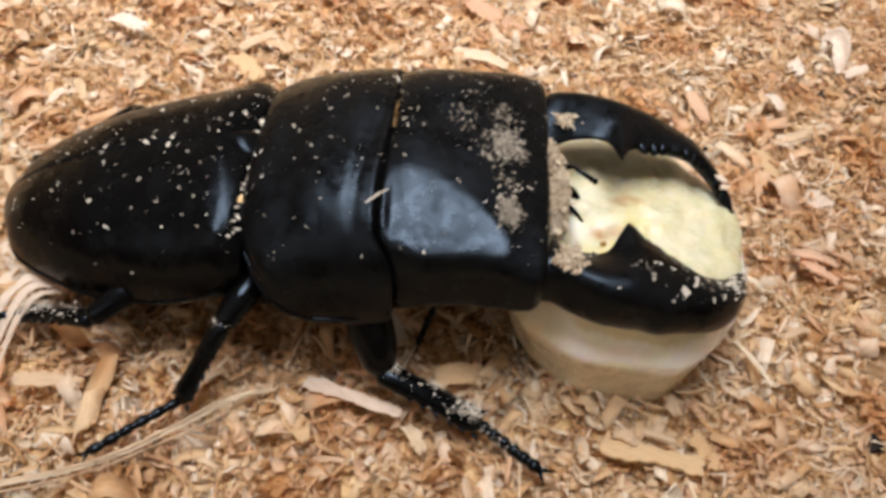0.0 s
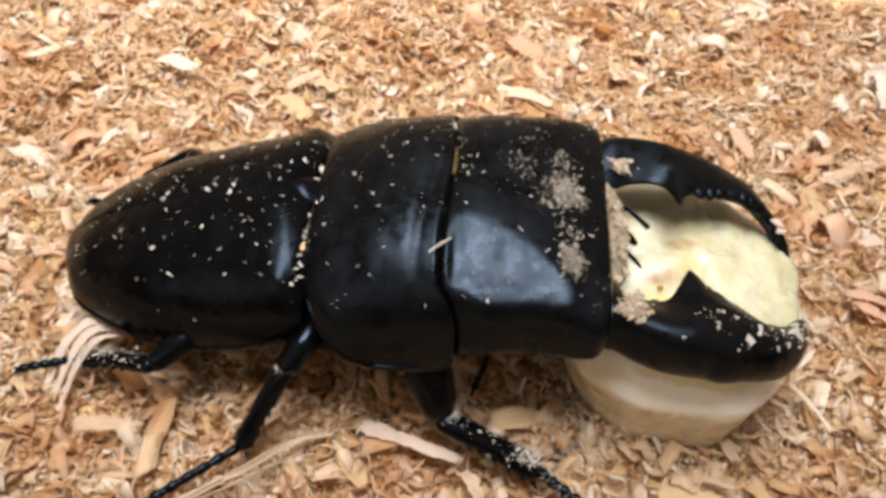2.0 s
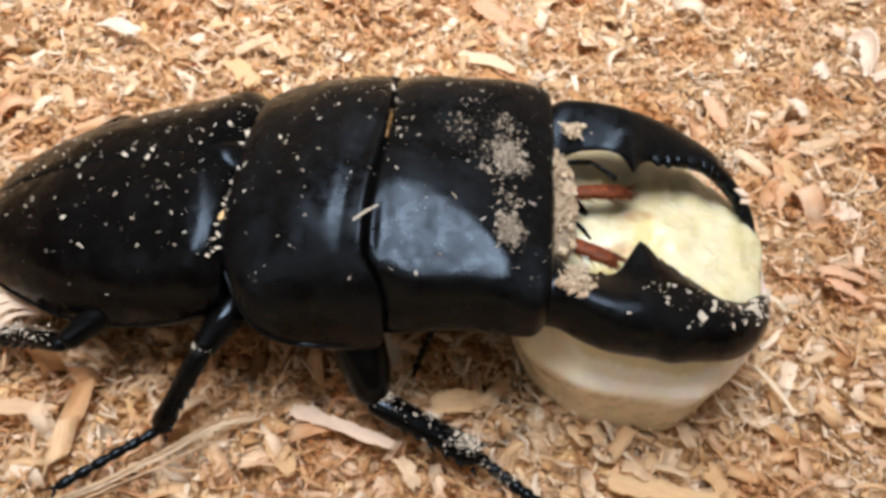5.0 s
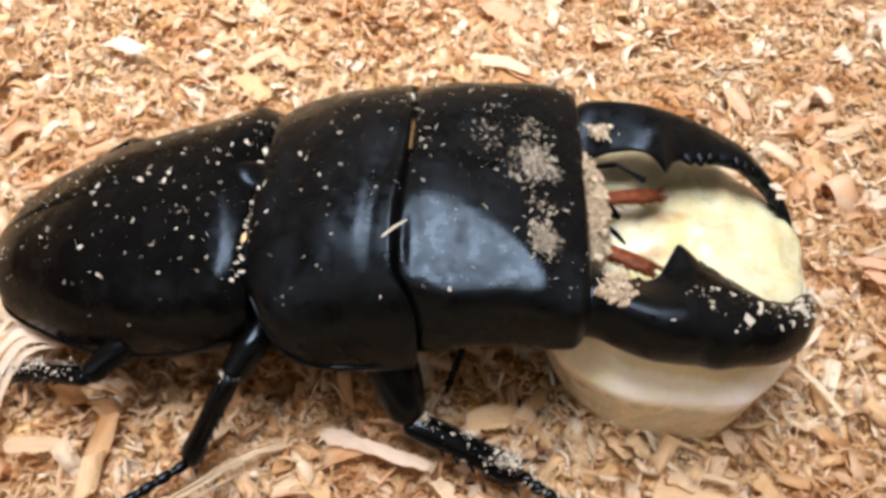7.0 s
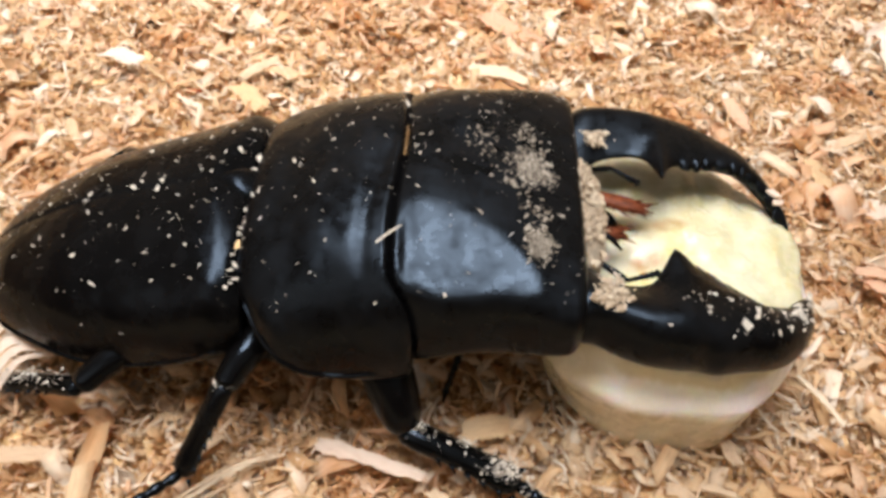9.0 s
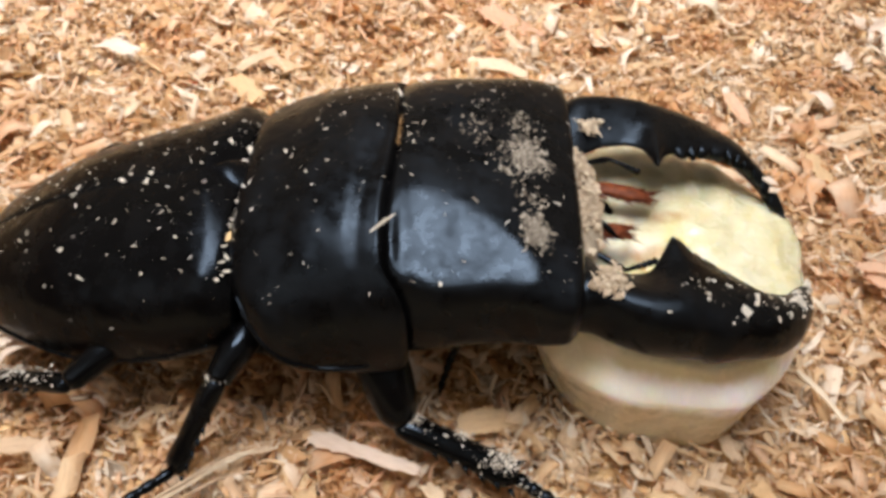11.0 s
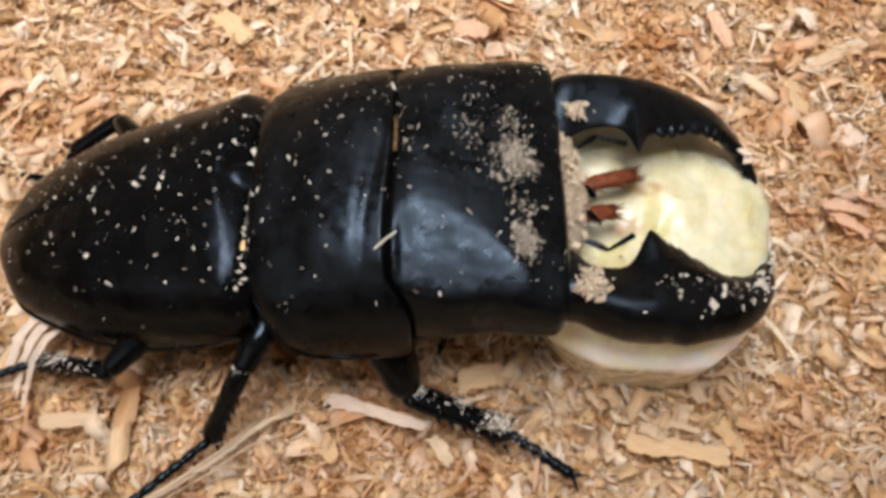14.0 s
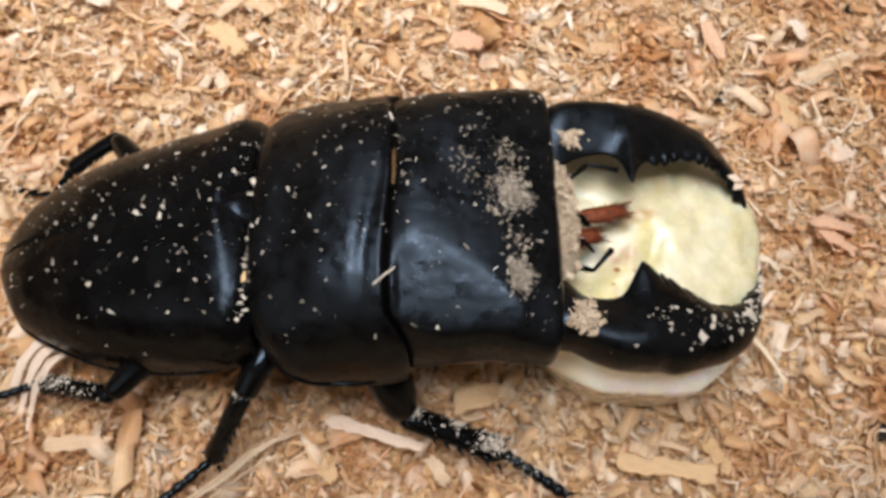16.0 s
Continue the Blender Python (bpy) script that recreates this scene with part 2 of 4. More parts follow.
class Shell:
    """A body section along u: half-width, rim height, crown height, belly height; flat sets how boxy its arch is."""

    def __init__(self, width, rim, crown, belly, flat, relief=None, bend=None):
        self.width, self.rim, self.crown, self.belly, self.flat, self.relief, self.bend = width, rim, crown, belly, flat, relief, bend

    def top(self, u, v):
        w, e, t = knots(self.width, u), knots(self.rim, u), knots(self.crown, u)
        s = np.clip(np.abs(v) / np.maximum(w, 1e-6), 0, 1)
        flat = knots(self.flat, u)
        z = e + (t - e) * (1 - s ** flat) ** (1 / flat)
        return z + ROLL * v + (self.relief(u, v, z) if self.relief else 0)

    def ring(self, u, angles):
        w, e, t, b, flat = (float(knots(k, u)) for k in (self.width, self.rim, self.crown, self.belly, self.flat))
        out = []
        for a in angles:
            c, s = math.cos(a), math.sin(a)
            if s >= -1e-9:
                s = max(s, 0.0)
                v = w * math.copysign(abs(c) ** (2 / flat), c)
                z = e + (t - e) * s ** (2 / flat)
                if self.relief:
                    z += float(self.relief(u, v, z)) * min(1.0, s * 4)
            else:
                v = w * math.copysign(abs(c) ** 0.9, c)
                z = e + (e - b) * s
            out.append((u + (self.bend(u, v) if self.bend else 0.0), v, z + ROLL * v))
        return out

    def mesh(self, u0, u1, rows=56, cols=72, half=0):
        us = u0 + (u1 - u0) * (0.5 - 0.5 * np.cos(np.linspace(0, math.pi, rows)))
        verts, n = [], cols
        for u in us:
            if half:
                # one side alone, with an upright wall along the middle
                top = np.linspace(0, math.pi / 2 - 0.0015, cols // 2)
                low = np.linspace(-math.pi / 2 + 0.02, -0.06, cols // 4)
                ring = self.ring(u, np.concatenate([top, low]))
                mid, deep = ring[cols // 2 - 1], ring[cols // 2]
                ring[cols // 2:cols // 2] = [mid, deep]
                n = len(ring)
                verts += [(p[0], half * p[1], p[2] + (ROLL * (half * p[1] - p[1]))) for p in ring]
            else:
                verts += self.ring(u, np.linspace(0, 2 * math.pi, cols, endpoint=False))
        faces = grid_faces(rows, n)
        return verts, [f[::-1] for f in faces] if half < 0 else faces


def tube(points, radii, cols=12, rows=24, squash=1.0):
    """A limb along smooth points with the given radii."""
    pts = np.array(points, float)
    d = np.concatenate([[0], np.cumsum(np.linalg.norm(np.diff(pts, axis=0), axis=1))])
    at = np.linspace(0, d[-1], rows)
    line = np.stack([knots(list(zip(d, pts[:, k])), at) for k in range(3)], 1)
    rad = knots([(q * d[-1], r) for q, r in radii], at)
    verts = []
    way = np.gradient(line, axis=0)
    for p, w, r in zip(line, way, rad):
        w = w / np.linalg.norm(w)
        side = np.cross(w, (0, 0, 1.0))
        side = side / np.linalg.norm(side) if np.linalg.norm(side) > 1e-3 else np.array((1.0, 0, 0))
        up = np.cross(side, w)
        for a in np.linspace(0, 2 * math.pi, cols, endpoint=False):
            verts.append(p + r * (math.cos(a) * side + squash * math.sin(a) * up))
    return verts, grid_faces(rows, cols)


def joined(pieces):
    verts, faces = [], []
    for v, f in pieces:
        n = len(verts)
        verts += [tuple(p) for p in v]
        faces += [tuple(i + n for i in q) for q in f]
    return verts, faces


def cone(base, tip, radius, cols=6):
    base, tip = np.array(base, float), np.array(tip, float)
    w = (tip - base) / np.linalg.norm(tip - base)
    side = np.cross(w, (0.3, 0.2, 0.93))
    side /= np.linalg.norm(side)
    up = np.cross(side, w)
    verts = [base + radius * (math.cos(a) * side + math.sin(a) * up) for a in np.linspace(0, 2 * math.pi, cols, endpoint=False)]
    verts.append(tip)
    return verts, [(j, (j + 1) % cols, cols) for j in range(cols)] + [tuple(range(cols))[::-1]]


# ---- ground ----


def ground_height(x, y):
    """Uneven bedding, in centimetres."""
    x, y = np.asarray(x, float), np.asarray(y, float)
    z = 0.09 * np.sin(0.9 * x + 0.4 * y + 1.0) * np.cos(0.7 * y - 0.3 * x) + 0.06 * np.sin(1.9 * x - 1.3 * y + 2.0)
    z += 0.05 * np.sin(3.1 * y + 1.7 * x) * np.cos(2.3 * x - 0.6 * y) + 0.025 * np.sin(6.1 * x + 2.0 * y) * np.cos(5.3 * y - 2.2 * x)
    pit = np.clip(np.sin(4.3 * x + 1.6 * y + 0.7 * np.sin(2.1 * y)) * np.sin(3.9 * y - 1.8 * x + 0.9 * np.sin(1.7 * x)) - 0.35, 0, 1)
    return z - 0.12 - 0.55 * pit * np.clip((np.hypot(x - 2.87, y - 0.63) - 1.5) / 0.5, 0, 1)


def build_ground():
    near = np.linspace(-12, 13, 170)
    far = np.array([12, 17, 25, 35.0])
    xs = np.concatenate([-np.flip(far) - 1, near, far + 2])
    ys = np.concatenate([-np.flip(far) + 4, np.linspace(-7, 15, 150), far + 4])
    gx, gy = np.meshgrid(xs, ys)
    gz = ground_height(gx, gy)
    verts = np.stack([gx.ravel(), gy.ravel(), gz.ravel()], 1)
    ob = part("ground", verts, grid_faces(len(ys), len(xs), closed=False, caps=False), BEDDING)
    tagged(ob, "loose bed of tan wood shavings and sawdust", "bedding", kind="structure")
    x0, x1, y0, y1 = xs[0], xs[-1], ys[0], ys[-1]
    # unseen walls added to close the place, dark to dim reflections and bounce
    for name, ax, ay, bx, by in (("wall_north", x0, y1, x1, y1 + 0.4), ("wall_south", x0, y0 - 0.4, x1, y0), ("wall_west", x0 - 0.4, y0 - 0.4, x0, y1 + 0.4), ("wall_east", x1, y0 - 0.4, x1 + 0.4, y1 + 0.4)):
        v = [(x, y, z) for z in (-3, 16) for x, y in ((ax, ay), (bx, ay), (bx, by), (ax, by))]
        f = [(0, 3, 2, 1), (4, 5, 6, 7)] + [(i, (i + 1) % 4, (i + 1) % 4 + 4, i + 4) for i in range(4)]
        tagged(part(name, v, f, UNSEEN_WALL, smooth=False), "plain brown unseen wall added round the bedding", "box wall", kind="structure")


def flake_mesh(count, rng, box, length, ratio, thick, tilt, curl, lift, stations=4, keep=None):
    """Many thin bent flakes, each a closed strip of wood, strewn over the ground."""
    x = rng.uniform(box[0], box[1], count)
    y = rng.uniform(box[2], box[3], count)
    if keep is not None:
        ok = keep(x, y, rng)
        x, y = x[ok], y[ok]
        count = len(x)
    long = length[0] * (length[1] / length[0]) ** (rng.random(count) ** 1.6)
    wide = long * rng.uniform(ratio[0], ratio[1], count)
    yaw = rng.uniform(0, 2 * math.pi, count)
    rx, ry = rng.normal(0, tilt, count), rng.normal(0, tilt * 0.7, count)
    bend = rng.normal(0, curl, count)
    twist = rng.normal(0, 0.35, count)
    z = ground_height(x, y) + rng.random(count) ** 2 * lift + 0.02
    s = np.linspace(-0.5, 0.5, stations)
    taper = 1 - rng.random((count, 1)) ** 3 * 0.8 * np.abs(2 * s[None]) ** 2 * rng.uniform(0.3, 1.3, (count, stations)).clip(0, 1)
    side = np.array([(-0.5, 1), (0.5, 1), (0.5, -1), (-0.5, -1)])
    jag = rng.uniform(-0.45, 0.45, (count, stations, 1))
    X = long[:, None, None] * s[None, :, None] + np.zeros((1, 1, 4)) + (jag * wide[:, None, None]) * side[None, None, :, 0] * 2 * (np.abs(s) > 0.45)[None, :, None]
    Y = (wide[:, None] * taper)[:, :, None] * side[None, None, :, 0]
    Z = bend[:, None, None] * long[:, None, None] * (4 * s[None, :, None] ** 2 - 0.4) + 0.5 * thick * side[None, None, :, 1]
    Z = Z + twist[:, None, None] * s[None, :, None] * Y
    c, d = np.cos(rx)[:, None, None], np.sin(rx)[:, None, None]
    Y, Z = c * Y - d * Z, d * Y + c * Z
    c, d = np.cos(ry)[:, None, None], np.sin(ry)[:, None, None]
    GX, GY = X.copy(), Y.copy()
    X, Z = c * X + d * Z, -d * X + c * Z
    c, d = np.cos(yaw)[:, None, None], np.sin(yaw)[:, None, None]
    X, Y = c * X - d * Y, d * X + c * Y
    verts = np.stack([X + x[:, None, None], Y + y[:, None, None], Z + z[:, None, None]], -1).reshape(-1, 3)
    off = rng.uniform(0, 40, (count, 1, 1)) + np.zeros_like(X)
    grain = np.stack([GX + off, GY + off * 0.37, off], -1).reshape(-1, 3)
    quads = []
    for k in range(stations - 1):
        for j in range(4):
            i = (j + 1) % 4
            quads.append((4 * k + j, 4 * k + i, 4 * k + 4 + i, 4 * k + 4 + j))
    quads += [(3, 2, 1, 0), tuple(4 * (stations - 1) + j for j in range(4))]
    faces = (np.arange(count)[:, None, None] * (4 * stations) + np.array(quads)[None]).reshape(-1, 4)
    return verts, faces, grain


def fast_object(name, verts, faces, grain, mat, smooth=False):
    me = bpy.data.meshes.new(name)
    me.vertices.add(len(verts))
    me.vertices.foreach_set("co", (verts * CM).ravel())
    me.loops.add(faces.size)
    me.loops.foreach_set("vertex_index", faces.ravel().astype(np.int32))
    me.polygons.add(len(faces))
    me.polygons.foreach_set("loop_start", np.arange(0, faces.size, 4, dtype=np.int32))
    me.update(calc_edges=True)
    at = me.attributes.new("grain", "FLOAT_VECTOR", "POINT")
    at.data.foreach_set("vector", (grain * CM).ravel())
    me.materials.append(mat)
    return new(name, me)


FRUIT_AT = Vector((2.87, 0.63, 0.0))


def build_bedding():
    rng = np.random.default_rng(7)
    box = (-10.5, 10.5, -5.2, 11.2)

    def clear(x, y, r):
        return (x - FRUIT_AT.x) ** 2 + ((y - FRUIT_AT.y) / 1.16) ** 2 > 1.4 ** 2

    def clumps(x, y, r):
        n = np.sin(1.3 * x + 0.5) * np.sin(1.1 * y + 1.9) + 0.6 * np.sin(2.7 * x - 1.9 * y)
        return (r.random(len(x)) < 0.55 + 0.35 * n) & clear(x, y, r)

    tagged(fast_object("sawdust", *flake_mesh(105000, rng, box, (0.04, 0.15), (0.3, 0.8), 0.014, 0.46, 0.18, 0.18, 2, clear), DUST), "fine crumbs of pale tan sawdust between the shavings", "sawdust", kind="stuff")
    tagged(fast_object("wood_chips", *flake_mesh(28000, rng, box, (0.08, 0.44), (0.16, 0.6), 0.01, 0.44, 0.26, 0.24, 3, clear), FLAKE), "small curled chips of tan and honey-coloured wood", "wood chips", kind="stuff")
    tagged(fast_object("wood_shavings", *flake_mesh(3000, rng, box, (0.3, 0.75), (0.2, 0.55), 0.012, 0.38, 0.3, 0.26, 6, clumps), FLAKE), "larger curled shavings of pale and honey-coloured wood", "wood shavings", kind="stuff")
    tagged(fast_object("wood_fibres", *flake_mesh(19000, rng, box, (0.12, 0.6), (0.03, 0.13), 0.01, 0.42, 0.26, 0.3, 5, clear), FLAKE), "thin straw-like fibres of wood lying across the shavings", "wood fibres", kind="stuff")


def shaving(points, widths, mat, label, thick=0.03, cols=7, roll=0.0, name="wood_shaving", cup=0.0, seed=1):
    """One larger shaving along a line of points, with ragged edges and a little thickness."""
    rng = np.random.default_rng(seed)
    pts = np.array(points, float)
    rows = 26
    d = np.concatenate([[0], np.cumsum(np.linalg.norm(np.diff(pts, axis=0), axis=1))])
    at = np.linspace(0, d[-1], rows)
    line = np.stack([knots(list(zip(d, pts[:, k])), at) for k in range(3)], 1)
    half = knots([(q * d[-1], w / 2) for q, w in widths], at)
    way = np.gradient(line, axis=0)
    verts, grain = [], []
    ragged = 1 + 0.1 * rng.normal(size=(rows, 2)) + 0.12 * np.sin(np.linspace(0, 9, rows)[:, None] + rng.uniform(0, 6, (1, 2)))
    origin = line.mean(0)
    for layer in (1, -1):
        for i in range(rows):
            w = way[i] / np.linalg.norm(way[i])
            side = np.cross((0, 0, 1.0), w)
            side /= max(np.linalg.norm(side), 1e-6)
            up = np.cross(w, side)
            side, up = math.cos(roll) * side + math.sin(roll) * up, math.cos(roll) * up - math.sin(roll) * side
            for j in range(cols):
                q = 2 * j / (cols - 1) - 1
                h = half[i] * (ragged[i, 0] if q > 0 else ragged[i, 1])
                tear = rng.normal() * 0.3 * half[i] * (i in (0, rows - 1))
                p = line[i] + w * tear + side * q * h + up * (cup * h * q * q + layer * thick / 2 + 0.008 * rng.normal() * (layer > 0))
                verts.append(p - origin)
                grain.append((at[i] + seed * 3.1, q * h, seed))
    n = rows * cols
    faces = []
    for i in range(rows - 1):
        for j in range(cols - 1):
            a, b = i * cols + j, (i + 1) * cols + j
            faces += [(a, b, b + 1, a + 1), (n + a, n + a + 1, n + b + 1, n + b)]
        for j, flip in ((0, 0), (cols - 1, 1)):
            a, b = i * cols + j, (i + 1) * cols + j
            faces.append((a, n + a, n + b, b) if not flip else (a, b, n + b, n + a))
    for i, flip in ((0, 1), (rows - 1, 0)):
        for j in range(cols - 1):
            a = i * cols + j
            faces.append((a, a + 1, n + a + 1, n + a) if not flip else (a, n + a, n + a + 1, a + 1))
    ob = part(name, verts, faces, mat, grain=grain)
    ob.matrix_world = Matrix.Translation(Vector(origin) * CM)
    return tagged(ob, label, name.replace("_", " "), group="large shavings on the bedding")


# ---- banana slice ----


# the cut face's outline: degrees, radius
CUT_EDGE = [(-15, 1.27), (12, 1.36), (46, 1.34), (83, 1.52), (120, 1.64), (156, 1.5), (185, 1.56), (214, 1.66), (250, 1.63), (275, 1.59), (304, 1.48), (328, 1.38), (345, 1.27)]


def build_banana():
    # height, and how far out: 0 the axis, 1 the cut face's edge, 2 the side
    profile = [(0.0, 1.82), (0.05, 1.92), (0.3, 1.96), (0.7, 1.99), (1.0, 2.0), (1.1, 1.97), (1.2, 1.82), (1.34, 1.5), (1.5, 1.16), (1.6, 1.0), (1.67, 0.85), (1.71, 0.6), (1.73, 0.3), (1.74, 0.015)]
    zs, rs = np.array(profile).T
    rows, cols = 72, 128
    d = np.concatenate([[0], np.cumsum(np.hypot(np.diff(zs), np.diff(rs)))])
    at = np.linspace(0, d[-1], rows)
    zz, rr = knots(list(zip(d, zs)), at), knots(list(zip(d, rs)), at)
    verts = []
    for z, r in zip(zz, rr):
        for a in np.linspace(0, 2 * math.pi, cols, endpoint=False):
            low = min(1.0, z / 1.1)
            side = 1.38 + 0.12 * low
            side *= 1 + 0.12 * math.exp(-(((a - 1.05) / 0.6) ** 2)) + 0.16 * math.exp(-(((a - 2.2) / 0.5) ** 2)) + 0.015 * math.cos(3 * a + 0.27) + 0.01 * math.cos(5 * a + 0.4) - 0.035 * math.exp(-(((a - 4.55) / 0.05) ** 2)) + 0.012 * noise.noise((3 * math.cos(a), 3 * math.sin(a), 2.5 * z))
            side *= 1 + 0.09 * math.exp(-(((a - 4.6) / 0.75) ** 2)) - 0.1 * (1 - low) * max(0.0, math.cos(a - 0.2)) + 0.16 * low * math.exp(-(((a - 3.7) / 0.42) ** 2))
            x, y = side * math.cos(a), side * math.sin(a) * 1.16
            edge = -1.17 * (1.38 + 0.12 * low)
            y = y if y > edge else edge + 0.2 * (y - edge)
            top = float(knots(CUT_EDGE, (math.degrees(a) + 15) % 360 - 15)) * (1 + 0.02 * noise.noise((4 * math.cos(a), 4 * math.sin(a), 1.0)))
            tx, ty = top * math.cos(a), top * math.sin(a)
            if r > 1:
                k = r - 1 if r < 2 else 1.0
                x, y = tx + (x - tx) * k, ty + (y - ty) * k
                if r < 1.96 and z < 0.6:
                    x, y = x * (1 - (1.96 - r) * 0.8), y * (1 - (1.96 - r) * 0.8)
            else:
                x, y = tx * r, ty * r
            h = z
            if z > 1.3:
                near_mouth = math.exp(-(((x + 0.85) / 0.45) ** 2 + ((y + 0.55) / 0.5) ** 2))
                h += (z - 1.3) / 0.44 * (-0.1 * near_mouth + 0.04 * math.sin(2.2 * x + 0.4) * math.cos(1.7 * y) + 0.06 * math.exp(-(((x + 0.28) / 0.12) ** 2)) * math.exp(-(((y + 0.15) / 0.8) ** 2)) + 0.07 * noise.noise((x * 1.9, y * 1.9, 3.0)) + 0.05 * noise.noise((x * 4.5, y * 3.2, 5.0)) + 0.018 * noise.noise((x * 10, y * 8, 2.0)))
                h += 0.05 * (z - 1.3) / 0.44 * y
            verts.append((x, y, h))
    ob = part("banana_slice", verts, grid_faces(rows, cols), FRUIT)
    ob.matrix_world = pose(*(FRUIT_AT * CM), 0, 0, 4.4)
    ob.location.z = -0.0012
    for k, (x, y, z, r) in enumerate(((-0.5, -0.48, 1.7, 0.028), (-0.2, -0.55, 1.72, 0.018), (-0.3, -0.5, 1.72, 0.014), (-0.55, -0.66, 1.68, 0.016))):
        v, f = tube([(x - r * 1.5, y, z), (x, y, z + 0.01), (x + r * 1.5, y, z)], [(0, r * 0.3), (0.5, r), (1, r * 0.3)], 8, 7, 0.6)
        part("seed", v, f, STAIN, ob, "tiny dark banana seed")
    return tagged(ob, "thick peeled slice of ripe cream banana, wet, lying on shavings", "banana slice")


# ---- beetle ----
BEETLE_AT = Vector((2.49, 0.345, 0.0))
BEETLE_YAW = 4.4


def elytra_relief(u, v, z):
    """A shallow dip round the scutellum, folds beside it, raised shoulders, and a faint groove at the seam."""
    dip = -0.05 * np.exp(-(((u + 4.3) / 0.22) ** 2 + (v / 0.5) ** 2))
    fold = 0.03 * np.exp(-(((u + 4.62 - 0.25 * np.abs(v)) / 0.07) ** 2)) * np.exp(-((v / 0.55) ** 2))
    shoulder = 0.045 * np.exp(-(((u + 4.45) / 0.13) ** 2 + ((np.abs(v) - 1.26) / 0.16) ** 2))
    return dip + fold + shoulder - 0.004 * np.exp(-((v / 0.025) ** 2))


ELYTRA = Shell(
    [(-7.37, 0.03), (-7.33, 0.208), (-7.22, 0.468), (-7.0, 0.792), (-6.6, 1.035), (-5.9, 1.307), (-5.0, 1.47), (-4.5, 1.502), (-4.28, 1.477), (-4.16, 1.4)],
    [(-7.37, 0.8), (-7.0, 0.72), (-6.6, 0.75), (-5.9, 0.8), (-5.0, 1.071), (-4.35, 1.387), (-4.16, 1.493)],
    [(-7.37, 0.84), (-7.33, 0.92), (-7.2, 1.07), (-7.0, 1.25), (-6.6, 1.503), (-6.06, 1.777), (-5.5, 1.968), (-4.9, 2.156), (-4.58, 2.247), (-4.46, 2.252), (-4.3, 2.217), (-4.16, 2.108)],
    [(-7.37, 0.75), (-7.0, 0.6), (-6.0, 0.5), (-5.0, 0.6), (-4.16, 0.9)], [(-7.4, 2.4), (-5, 2.42), (-4.2, 2.55)], elytra_relief)


def step(q):
    q = np.clip(q, 0, 1)
    return q * q * (3 - 2 * q)


def pronotum_relief(u, v, z):
    near = step((0.5 - v) / 0.5)
    rim = 0.012 * np.exp(-(((u + 2.77) / 0.05) ** 2)) - 0.024 * near * np.exp(-(((u + 2.93 + 0.05 * np.cos(2.2 * v + 2.4)) / 0.085) ** 2))
    return rim + 0.02 * np.cos(3 * u + 1) * np.cos(2.5 * v)


PRONOTUM = Shell(
    [(-4.24, 1.0), (-4.18, 1.163), (-4.09, 1.303), (-3.94, 1.508), (-3.75, 1.644), (-3.5, 1.681), (-3.24, 1.664), (-2.9, 1.68), (-2.76, 1.654), (-2.69, 1.539)],
    [(-4.24, 1.897), (-4.09, 1.813), (-3.94, 1.66), (-3.6, 1.422), (-3.24, 1.32), (-2.69, 1.46)],
    [(-4.24, 2.068), (-4.2, 2.219), (-4.1, 2.303), (-3.8, 2.426), (-3.4, 2.586), (-3.0, 2.647), (-2.78, 2.644), (-2.69, 2.541)],
    [(-4.24, 0.95), (-3.6, 0.8), (-2.69, 0.95)], [(-4.24, 2.01), (-3.9, 2.078), (-3.3, 2.473), (-2.7, 2.925)], pronotum_relief,
    lambda u, v: float((0.22 * step((abs(v) - 1.25) / 0.35) + 0.035 * math.sin(2.6 * v + 0.6)) * step((u + 3.4) / 0.7)))


def head_relief(u, v, z):
    """A flat triangular facet on the near side that narrows to the front corner, and dents on the crown."""
    side = -v
    face = 2.63 - 0.44 * (side - 0.66) + 0.12 * (u + 2.4)
    gap = z - face
    cut = (0.5 * (gap + np.sqrt(gap * gap + 0.0012)) - 0.0173) * step(side / 0.4) * step((u + 2.7) / 0.14)
    dent = 0.03 * np.exp(-(((u + 2.16) / 0.2) ** 2 + ((v - 0.3) / 0.25) ** 2)) - 0.012 * np.exp(-(((u + 1.9) / 0.2) ** 2 + ((v - 0.05) / 0.2) ** 2))
    return -np.maximum(cut, 0.0) - dent


HEAD = Shell(
    [(-2.74, 1.42), (-2.66, 1.57), (-2.3, 1.591), (-1.7, 1.557), (-1.25, 1.621), (-1.05, 1.634), (-0.95, 1.56), (-0.9, 1.36)],
    [(-2.74, 1.615), (-2.3, 1.706), (-1.6, 1.803), (-1.0, 1.862), (-0.9, 1.898)],
    [(-2.74, 2.53), (-2.66, 2.635), (-2.4, 2.68), (-1.9, 2.645), (-1.4, 2.555), (-1.1, 2.469), (-0.95, 2.42), (-0.9, 2.3)],
    [(-2.74, 1.0), (-2.0, 1.1), (-1.2, 1.35), (-0.9, 1.6)], [(-2.74, 2.6), (-2.3, 3.0), (-1.9, 3.55), (-1.4, 4.5), (-0.9, 4.5)], head_relief,
    lambda u, v: float((0.22 * step((abs(v) - 1.25) / 0.35) + 0.035 * math.sin(2.6 * v + 0.6)) * step((-2.1 - u) / 0.6)))

